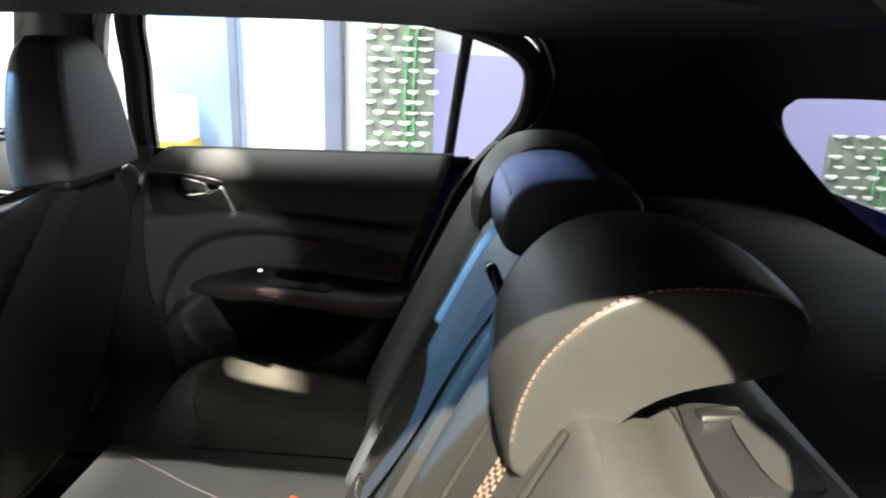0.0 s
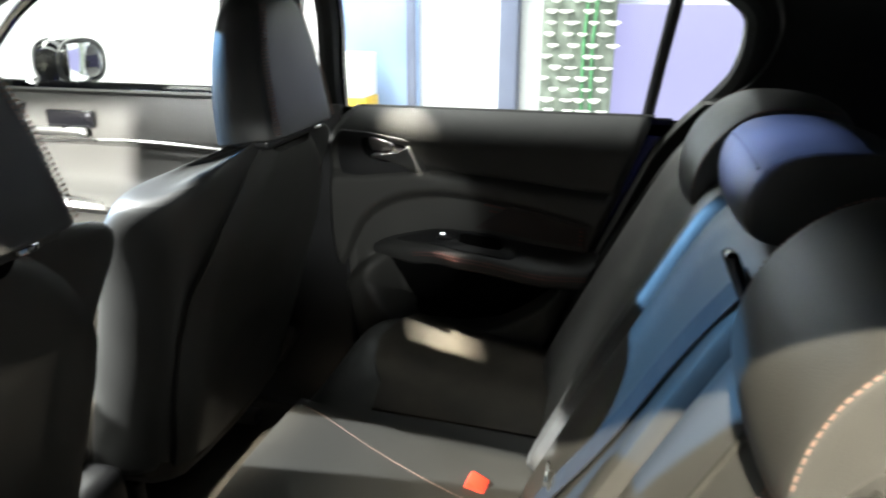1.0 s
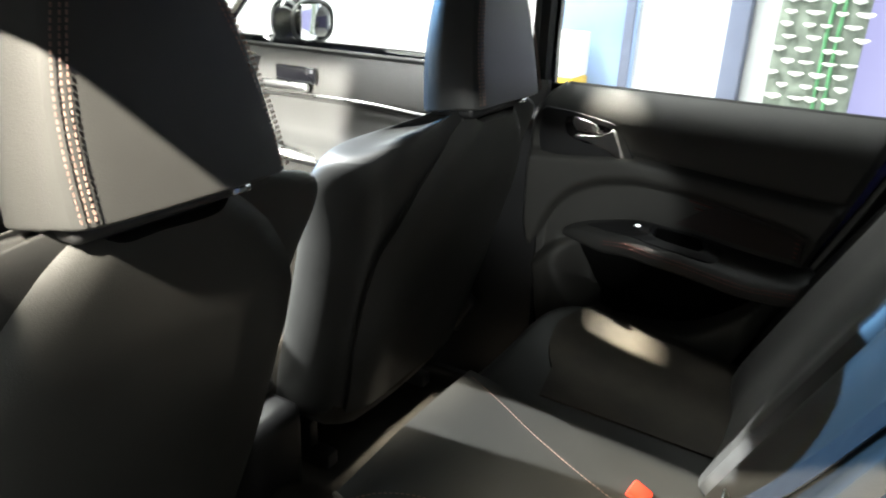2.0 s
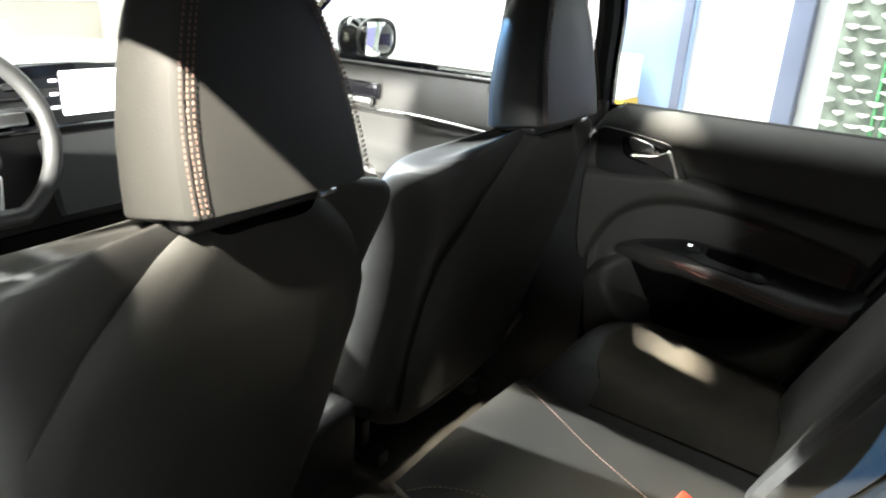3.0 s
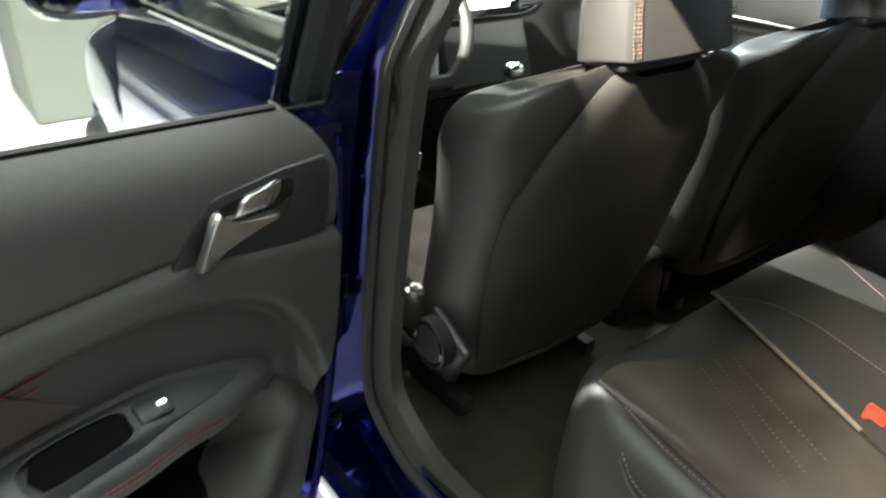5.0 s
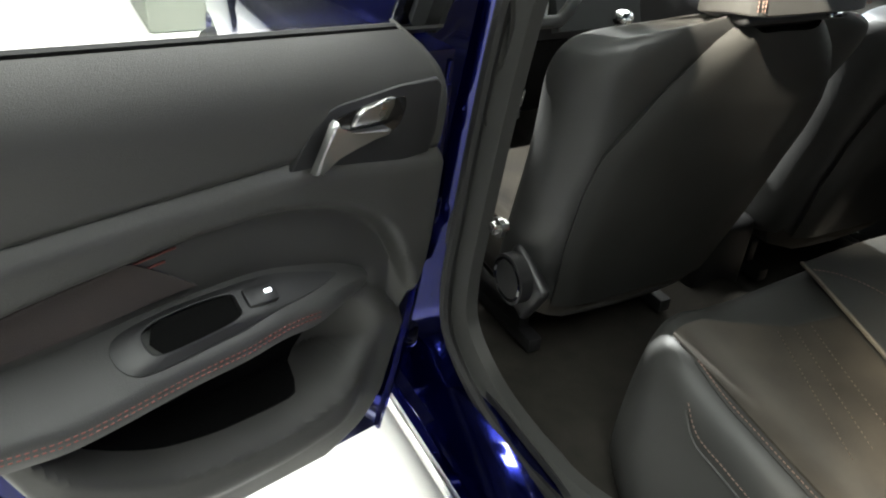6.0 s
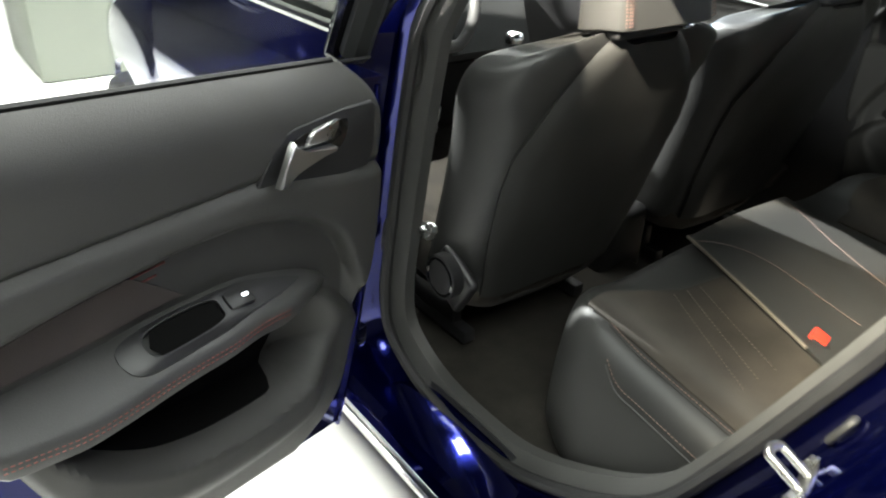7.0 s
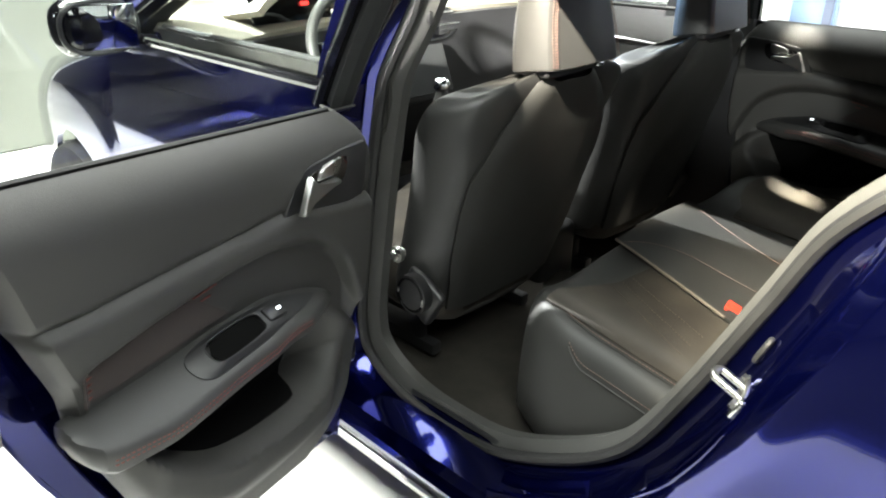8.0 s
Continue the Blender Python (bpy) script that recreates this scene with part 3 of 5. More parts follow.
# striker: a steel loop that stands out of the rear jamb, on a plate with two bolts
loop = []
for x, y, z in ((-0.8275, -0.700, 0.746), (-0.8275, -0.668, 0.760), (-0.826, -0.659, 0.7635), (-0.815, -0.655, 0.765), (-0.804, -0.659, 0.7635), (-0.8025, -0.668, 0.760), (-0.8025, -0.700, 0.746)):
    loop.append((x, y + 0.008, z + 0.002))
striker = part("striker", tube(smooth_line(loop, 4), 0.0058, 10), STEEL, car, "zinc-plated steel door striker")
part("striker_plate", rbox((-0.812, -0.688, 0.746), (0.088, 0.008, 0.034), 0.004, 3, turn=(24, 0, 12)), STEEL, striker)
for dx in (-0.034, 0.034):
    part("striker_bolt", tube([(-0.812 + dx, -0.688 + dx * 0.2, 0.747), (-0.812 + dx, -0.679 + dx * 0.2, 0.751)], 0.008, 6), STEEL, striker)
part("jamb_bumper", tube(smooth_line([(-0.770 + 0.010 * math.cos(t), -0.690 - 0.017 * math.sin(t) * 0.45, 0.800 + 0.020 * math.sin(t)) for t in np.linspace(0, 2 * math.pi, 13)[:-1]], 2, True), 0.0045, 6, closed=True), RUBBER, car, "black rubber bump stop")
# small steel specks stand in for ceiling lights reflected in the pillar jamb
for y, z in ((0.268, 0.86), (0.255, 0.62), (0.262, 0.58)):
    part("jamb_glint", rbox((-0.815, y, z), (0.008, 0.014, 0.020), 0.004), STEEL, car)

# ---- doors ----
# A rear door is drawn closed, on the left side; a: distance of a point from the centre line.
def rear_door(name, label, matrix, mirrored):
    base = (0.65 if mirrored else -0.65, -0.25, 0.9)
    BELT = 1.042
    def rear_edge(z):
        return table([(0.30, -0.26), (0.40, -0.42), (0.50, -0.51), (0.64, -0.58), (0.85, -0.665), (0.98, -0.715), (1.06, -0.76)], z)
    def front_edge(z):
        return table([(0.30, 0.02), (0.42, 0.045), (0.60, 0.06), (0.85, 0.06), (1.05, 0.045), (1.1, 0.04)], z)
    def inner_frame(u, v):
        z = lerp(0.295, 1.000, v)
        return (-(0.765 - 0.03 * max(0, z - 0.9)), lerp(front_edge(z) + 0.03, rear_edge(z) - 0.030, u), z)
    d = subthing(name, sheet(inner_frame, 20, 16, -0.085), PAINT, car, base, label, matrix, mirrored)
    # outer skin
    def skin(u, v):
        z = lerp(0.285, 0.975, v)
        return (-half(z), lerp(front_edge(z) + 0.020, rear_edge(z) - 0.034, u), z)
    part("outer_skin", sheet(skin, 24, 18, -0.012), PAINT, d, "dark blue lacquered outer skin")
    for name_, edge, bow in (("rear_edge", lambda z: rear_edge(z) - 0.031, -0.006), ("front_edge", lambda z: front_edge(z) + 0.026, 0.004)):
        part(name_, sheet(lambda u, v: (-lerp(0.758, half(lerp(0.290, 0.985, v)) - 0.004, u), edge(lerp(0.290, 0.985, v)) + bow * math.sin(math.pi * u), lerp(0.290, 0.985, v)), 6, 18, 0.006), PAINT, d)
    # interior trim: one moulded skin with a ledge, a recess and a pocket
    trim_front = lambda z: eased([(0.33, -0.09), (0.42, -0.055), (0.60, -0.022), (0.72, 0.014), (0.80, 0.018), (0.95, 0.016), (1.00, 0.004), (1.03, -0.020), (1.05, -0.056)], z, 0.02)
    trim_rear = lambda z: eased([(0.33, -0.38), (0.45, -0.47), (0.56, -0.52), (0.68, -0.572), (0.79, -0.602), (0.86, -0.632), (0.95, -0.662), (1.05, -0.700)], z)
    crease = lambda y: eased([(-0.70, 0.880), (-0.577, 0.880), (-0.445, 0.893), (-0.344, 0.902), (-0.205, 0.914), (-0.10, 0.901), (0.03, 0.888)], y) + 0.006
    inlay_top = lambda y: eased([(-0.62, 0.815), (-0.583, 0.828), (-0.485, 0.850), (-0.335, 0.876), (-0.239, 0.881), (-0.157, 0.867), (-0.090, 0.833), (-0.042, 0.775), (-0.018, 0.70), (0.03, 0.60)], y)
    arm_in = lambda y: eased([(-0.62, 0.742), (-0.54, 0.748), (-0.455, 0.756), (-0.37, 0.770), (-0.25, 0.778), (-0.126, 0.748), (-0.05, 0.70), (0.03, 0.60)], y)
    lip = lambda y: eased([(-0.575, 0.735), (-0.53, 0.675), (-0.474, 0.622), (-0.40, 0.575), (-0.32, 0.558), (-0.22, 0.558), (-0.14, 0.580), (-0.10, 0.602), (-0.06, 0.64)], y)
    step = lambda x: max(0.0, min(1.0, x)) ** 2 * (3 - 2 * max(0.0, min(1.0, x)))
    def depth(y, z):
        a = 0.690 + 0.050 * max(0.0, (z - 0.965) / 0.085) ** 2.2 - 0.004 * math.sin(math.pi * step((z - 0.89) / 0.16))
        a += 0.005 * math.exp(-((z - crease(y)) / 0.006) ** 2)
        a -= 0.012 * step((crease(y) - z) / 0.020)
        if -0.60 < y < 0.0:
            side = min(1.0, (y + 0.60) / 0.03, -y / 0.04)
            a += 0.030 * step((inlay_top(y) - z) / 0.030) * step((z - arm_in(y) + 0.05) / 0.03) * max(0.0, side)
        if -0.56 < y < -0.065:
            side = step(min(1.0, (y + 0.56) / 0.06, (-0.065 - y) / 0.09))
            a += 0.070 * step((z - lip(y)) / 0.014) * step((0.73 - z) / 0.03) * max(0.0, side)
            a -= 0.034 * step((lip(y) + 0.004 - z) / 0.02) * step((z - lip(y) + 0.15) / 0.10) * max(0.0, side)
        a += 0.055 * max(0.0, (0.52 - z) / 0.18) ** 1.5
        return a
    def trim(u, v):
        z = lerp(0.335, BELT, v)
        ridge = crease(lerp(trim_front(z), trim_rear(z), u)) - 0.005
        z = lerp(0.335, ridge, v / 0.77) if v < 0.77 else lerp(ridge, BELT, (v - 0.77) / 0.23)
        y = lerp(trim_front(z), trim_rear(z), u)
        edge = min(u, 1 - u) * 0.68
        return (-(depth(y, z) + 0.040 * max(0, 1 - edge / 0.020) ** 2), y, z)
    part("trim_panel", sheet(trim, 110, 130, 0.004), TRIM, d, "dark moulded soft-touch door trim")
    # near-black sheet that stands in for the shade deep in the door pocket
    part("pocket_shade", sheet(lambda u, v: (lambda y: (lambda z: (-(depth(y, z) - 0.005), y, z + 0.003))(lerp(lip(y) + 0.003 + 0.10 * max(0.0, 1 - u / 0.22) ** 2, 0.720, v ** 1.6)))(lerp(-0.118, -0.525, u)), 44, 30, 0.002), RECESS_BLACK, d, "near-black sheet painting the shade inside the door pocket")
    part("window_wiper", tube([(-0.746, y, BELT + 0.001) for y in np.linspace(-0.05, -0.70, 14)], 0.0045, 6), RUBBER, d)
    part("belt_gap", sheet(lambda u, v: (-lerp(0.742, 0.772, v), lerp(0.03, -0.735, u), lerp(BELT - 0.004, BELT - 0.020, v)), 8, 3, 0.004), RUBBER, d, "black rubber slot of the window")
    part("belt_strip", tube([(-0.782, y, BELT - 0.016) for y in np.linspace(0.05, -0.75, 14)], 0.006, 6), GLOSS, d, "gloss black belt moulding")
    part("belt_seal", sheet(lambda u, v: (-lerp(0.786, 0.868, v), lerp(0.05, -0.765, u), lerp(BELT - 0.024, 0.975, v)), 8, 3, 0.01), PAINT, d)
    # armrest with a sloping top
    top_in = lambda y: arm_in(y) + 0.002
    width = lambda y: table([(-0.612, 0.020), (-0.590, 0.060), (-0.50, 0.074), (-0.30, 0.070), (-0.20, 0.055), (-0.13, 0.030), (-0.085, 0.008)], y)
    fall = 0.50
    def on_arm(y, c, up=0.0):
        return (-0.712 + 0.012 + width(y) * c, y, top_in(y) - fall * width(y) * c + up)
    arm = []
    for y in np.linspace(-0.085, -0.612, 24):
        w, zt = width(y), top_in(y)
        x0 = -0.700
        h = 0.034 * min(1, w / 0.05)
        ze = zt - fall * w
        arm.append([(x0 - 0.03, y, zt + 0.004), (x0, y, zt), (x0 + w * 0.5, y, zt - fall * w * 0.5 + 0.002), (x0 + w * 0.92, y, ze + 0.003), (x0 + w, y, ze - 0.006), (x0 + w * 0.96, y, ze - h), (x0 + w * 0.7, y, ze - h - 0.010), (x0 - 0.03, y, ze - h - 0.012)])
    part("armrest", loft(arm), LEATHER, d, "padded dark armrest with red stitching", smooth=1)
    for k, off in enumerate((0.006, 0.014)):
        stitches([(-0.700 + width(y) + 0.0012 - 0.001 * k, y, top_in(y) - fall * width(y) - off) for y in np.linspace(-0.20, -0.585, 16)], DIMTHREAD, d, length=0.004, gap=0.003, r=0.0008)
    # window switch in a gloss bezel
    bez = round_outline([(-0.150, 0.42), (-0.200, 0.16), (-0.30, 0.08), (-0.395, 0.08), (-0.430, 0.16), (-0.438, 0.40), (-0.428, 0.70), (-0.395, 0.82), (-0.30, 0.80), (-0.22, 0.70)], 5)
    hole = round_outline([(-0.300, 0.46), (-0.303, 0.26), (-0.33, 0.20), (-0.385, 0.20), (-0.405, 0.28), (-0.408, 0.46), (-0.402, 0.64), (-0.38, 0.70), (-0.33, 0.69), (-0.304, 0.62)], 5)
    up = Vector((0.45, 0, 0.9))
    ring_at = lambda pts, q: [Vector(on_arm(a, b)) + up * q for a, b in pts]
    mid = [(lerp(a, c, 0.86), lerp(b, e, 0.86)) for (a, b), (c, e) in zip(bez, hole)]
    part("switch_bezel", loft([ring_at(bez, -0.002), ring_at(bez, 0.003), ring_at(mid, 0.012), ring_at(hole, 0.012), ring_at(hole, 0.0005)], caps=False), HARD, d, "black window switch bezel round a deep grab cup")
    part("cup_rim", tube(ring_at(hole, 0.0122), 0.0008, 6, closed=True), HARD, d, "thin rim of the grab cup")
    # the cup is shallow; this near-black sheet paints its depth as shade
    part("cup_shade", sheet(lambda u, v: Vector(on_arm(lerp(-0.302, -0.402 + 0.01 * abs(2 * v - 1), u), lerp(0.21, 0.69, v))) + Vector((0.45, 0, 0.9)) * 0.0080, 6, 4, 0.001), RECESS_BLACK, d, "near-black sheet painting the shade in the grab recess")
    c = Vector(on_arm(-0.272, 0.45)) + Vector((0.45, 0, 0.9)) * 0.010
    part("window_switch", rbox(c, (0.026, 0.040, 0.012), 0.005, turn=(0, 27, 0)), HARD, d)
    part("switch_light", rbox(c + Vector((0.45, 0.0, 0.9)) * 0.0066 + Vector((0, 0.008, 0)), (0.0045, 0.009, 0.0015), 0.0005, turn=(0, 27, 0)), WHITELIGHT, d)
    # inlay ribs with dull red lines
    part("fabric_inlay", sheet(lambda u, v: (lambda y, z: (-(depth(y, z) - 0.004), y, z))(lerp(-0.33 - 0.09 * v, -0.580, u), lerp(arm_in(lerp(-0.33 - 0.09 * v, -0.580, u)) + 0.012, inlay_top(lerp(-0.33 - 0.09 * v, -0.580, u)) - 0.012, v)), 22, 14, 0.003), INLAY, d, "ribbed dark fabric inlay with red lines")
    for k in range(6):
        rib = []
        for t in np.linspace(0, 1, 14):
            y = lerp(-0.40 + 0.012 * k, -0.574, t)
            z = lerp(arm_in(y) + 0.014, inlay_top(y) - 0.014, (k + 0.5) / 6)
            rib.append((-(depth(y, z) - 0.0048), y, z))
        part("rib_line", tube(rib, 0.0015, 5), DIMTHREAD, d)
    # release handle: dark cup, silver lever
    hx, hs = -0.688, 0.020
    HP = lambda a, b, q: (hx + q, a + hs, b)
    hl = 0.010
    part("handle_bezel", slab([(-0.250, 0.912), (-0.226, 0.952), (-0.204, 0.978), (-0.190, 0.983), (-0.105, 0.994), (-0.046, 0.998), (-0.036, 0.990), (-0.034, 0.930), (-0.042, 0.899), (-0.10, 0.893), (-0.225, 0.905)], HP, 0.006, 0.003), HARD, d, "black handle bezel")
    part("handle_cup", slab(round_outline([(-0.205, 0.940), (-0.190, 0.968), (-0.110, 0.982), (-0.094, 0.974), (-0.105, 0.942), (-0.16, 0.930)], 5), HP, 0.0075, 0.001), GLOSS, d)
    lever = [(-0.224, 0.916), (-0.213, 0.936), (-0.198, 0.967), (-0.192, 0.970), (-0.184, 0.957), (-0.172, 0.9495), (-0.116, 0.9500), (-0.109, 0.946), (-0.112, 0.9405), (-0.162, 0.936), (-0.186, 0.926), (-0.210, 0.913)]
    part("release_lever", slab(lever, lambda a, b, q: (hx + 0.006 + q + 0.014 * max(0, (-0.170 - a) / 0.05), a + hl, b), 0.012, 0.004, 3), SATIN, d, "satin silver release lever")
    part("lever_pad", slab([(-0.164, 0.954), (-0.160, 0.966), (-0.150, 0.976), (-0.108, 0.985), (-0.101, 0.983), (-0.100, 0.972), (-0.110, 0.954)], lambda a, b, q: (hx + q + 0.004 * math.sin(90 * (a + 0.16)), a + hl, b), 0.012, 0.004, 3), STEEL, d, "curved satin finger plate")
    # window frame
    top = [(0.020, 1.03), (0.008, 1.12), (-0.015, 1.22), (-0.035, 1.33), (-0.085, 1.385), (-0.40, 1.372), (-0.62, 1.343), (-0.745, 1.315), (-0.83, 1.278), (-0.862, 1.225), (-0.852, 1.13), (-0.80, 1.052)]
    fx = lambda z: -(0.815 - max(0, z - 1.05) * 0.55)
    part("window_frame", tube(smooth_line([(fx(z), y, z) for y, z in top], 5), 0.020, 8, flat=0.7), GLOSS, d, "gloss black window frame")
    part("window_frame_lining", tube(smooth_line([(fx(z) + 0.035, y + (0.012 if y > -0.3 else -0.004), z + 0.004) for y, z in top], 5), 0.024, 8), LINER, d)
    part("window_divider", tube([(fx(z) + 0.012, y, z) for y, z in ((-0.686, 1.03), (-0.700, 1.15), (-0.722, 1.325))], 0.014, 8, flat=0.8), RUBBER, d, "black divider of the quarter light")
    def glass(u, v):
        z = lerp(1.03, 1.372, v)
        yf = table([(1.03, 0.020), (1.12, 0.008), (1.22, -0.015), (1.33, -0.035), (1.375, -0.08)], z)
        yr = table([(1.03, -0.78), (1.13, -0.850), (1.20, -0.86), (1.275, -0.83), (1.315, -0.74), (1.343, -0.61), (1.375, -0.40)], z)
        return (fx(z) + 0.004, lerp(yf, yr, u), z)
    g = part("window_pane", sheet(glass, 14, 10, 0.004), GLASS, d, "clear window pane")
    g.visible_shadow = False
    # edge details: bright bolts on the painted front edge, latch at the rear edge
    for z in (0.47, 0.73):
        part("hinge", rbox((-0.80, 0.095, z), (0.06, 0.05, 0.05), 0.008), PAINT, d)
    part("latch", rbox((-0.775, rear_edge(0.76) - 0.030, 0.76), (0.045, 0.02, 0.09), 0.006), STEEL, d, "steel door latch")
    return d


OPEN = Matrix.Translation((-1.1424, -0.1112, 0.9129)) @ (Matrix.Rotation(radians(-75), 4, "Z") @ Matrix.Rotation(radians(-4), 4, "X") @ Matrix.Rotation(radians(4), 4, "Y"))
rear_door("rear_door", "open rear door with dark trim, chrome lever and red stitching", OPEN, False)
rear_door("rear_door", "closed rear door with dark trim and a chrome release lever", None, True)


def front_door(name, label, mirrored):
    """A closed front door, drawn on the left side."""
    ye = lambda z: table([(0.28, 0.29), (0.45, 0.285), (0.85, 0.205), (1.04, 0.155), (1.1, 0.14)], z)
    def skin(u, v):
        z = lerp(0.285, 1.045, v)
        crease = 0.008 * math.exp(-((z - 0.80) / 0.03) ** 2)
        return (-half(z) - crease + 0.006 * math.sin(v * 3.1), lerp(1.145, ye(z), u), z)
    d = subthing(name, sheet(skin, 24, 22, 0.012), PAINT, car, (0.70 if mirrored else -0.70, 0.65, 0.28), label, None, mirrored)
    def trim(u, v):
        z = lerp(0.34, 1.05, v)
        y = lerp(1.13, ye(z) - 0.02, u)
        a = 0.700 + 0.020 * max(0, (z - 0.95) / 0.1) ** 2
        a -= 0.045 * math.exp(-((z - 0.78) / 0.035) ** 2) * min(1, max(0, (0.95 - y) * 6))
        a += 0.03 * math.exp(-(((z - 0.60) / 0.07) ** 4))
        a += 0.016 * max(0.0, min(1.0, (0.938 - z) / 0.014)) * max(0.0, min(1.0, (z - 0.80) / 0.03))
        return (-a, y, z)
    part("door_edge", sheet(lambda u, v: (lambda z: (-lerp(half(z) - 0.004, 0.765, u), ye(z) + 0.004 + 0.004 * math.sin(math.pi * u), z))(lerp(0.290, 1.040, v)), 4, 18, 0.006), PAINT, d)
    part("trim_panel", sheet(trim, 30, 50, -0.008), TRIM, d, "dark moulded door trim")
    # bright tube in place of the highlight along the trim pad's edge
    part("edge_highlight", tube(smooth_line([(-0.688, y, z) for y, z in ((1.02, 0.900), (0.85, 0.928), (0.54, 0.944), (0.31, 0.936), (0.24, 0.930))], 5), 0.004, 6), SATIN, d, "thin satin tube standing in for the highlight on the trim's edge")
    part("belt_strip", tube([(-0.862, y, 1.050) for y in np.linspace(1.12, 0.15, 10)], 0.011, 8), GLOSS, d, "gloss black belt moulding under the window")
    part("window_wiper", tube([(-0.722, y, 1.055) for y in np.linspace(1.10, 0.15, 10)], 0.007, 6), RUBBER, d)
    part("release_lever", rbox((-0.676, 0.72, 0.962), (0.02, 0.165, 0.022), 0.009, 3), SATIN, d, "satin silver release lever")
    part("handle_bezel", rbox((-0.690, 0.69, 0.992), (0.014, 0.135, 0.044), 0.006, 3), GLOSS, d)
    part("grab_handle", tube(smooth_line([(-0.69, 0.60, 0.765), (-0.64, 0.66, 0.785), (-0.63, 0.74, 0.80), (-0.67, 0.83, 0.825)], 5), 0.017, 8, flat=1.4), SATIN, d, "silver grab handle")
    fx = lambda z: -(0.835 - max(0, z - 1.05) * 0.60)
    top = [(1.10, 1.06), (0.98, 1.14), (0.80, 1.25), (0.62, 1.325), (0.45, 1.352), (0.15, 1.360), (0.045, 1.358)]
    part("window_frame", tube(smooth_line([(fx(z), y, z) for y, z in top] + [(fx(1.2), 0.10, 1.2), (fx(1.05), 0.145, 1.05)], 5), 0.022, 8, flat=0.7), GLOSS, d, "gloss black window frame")
    def glass(u, v):
        z = lerp(1.045, 1.355, v)
        yf = table([(1.045, 1.10), (1.14, 0.98), (1.25, 0.80), (1.325, 0.62), (1.355, 0.42)], z)
        return (fx(z) + 0.004, lerp(yf, 0.145 - 0.32 * (z - 1.045), u), z)
    g = part("window_pane", sheet(glass, 12, 8, -0.004), GLASS, d, "clear window pane")
    g.visible_shadow = False
    # exterior mirror
    part("mirror_housing", rbox((-0.985, 0.925, 1.100), (0.20, 0.11, 0.140), 0.054, 6, turn=(0, 0, 8)), GLOSS, d, "gloss black mirror housing")
    part("mirror_glass", rbox((-0.985, 0.872, 1.100), (0.165, 0.006, 0.105), 0.003, 2, turn=(4, 0, -12)), MIRROR, d, "mirror glass")
    part("mirror_rim", tube([(-0.985 + 0.092 * math.copysign(abs(math.cos(t)) ** 0.75, math.cos(t)), 0.876, 1.100 + 0.060 * math.copysign(abs(math.sin(t)) ** 0.75, math.sin(t))) for t in np.linspace(0, 2 * math.pi, 28)[:-1]], 0.006, 6, closed=True), HARD, d)
    part("mirror_foot", tube(smooth_line([(-0.83, 0.93, 1.035), (-0.88, 0.93, 1.045), (-0.94, 0.93, 1.065)], 4), 0.026, 8), GLOSS, d)
    return d


front_door("front_door", "closed dark blue front door with a gloss black mirror", False)
front_door("front_door", "closed front door with dark trim and mirror", True)

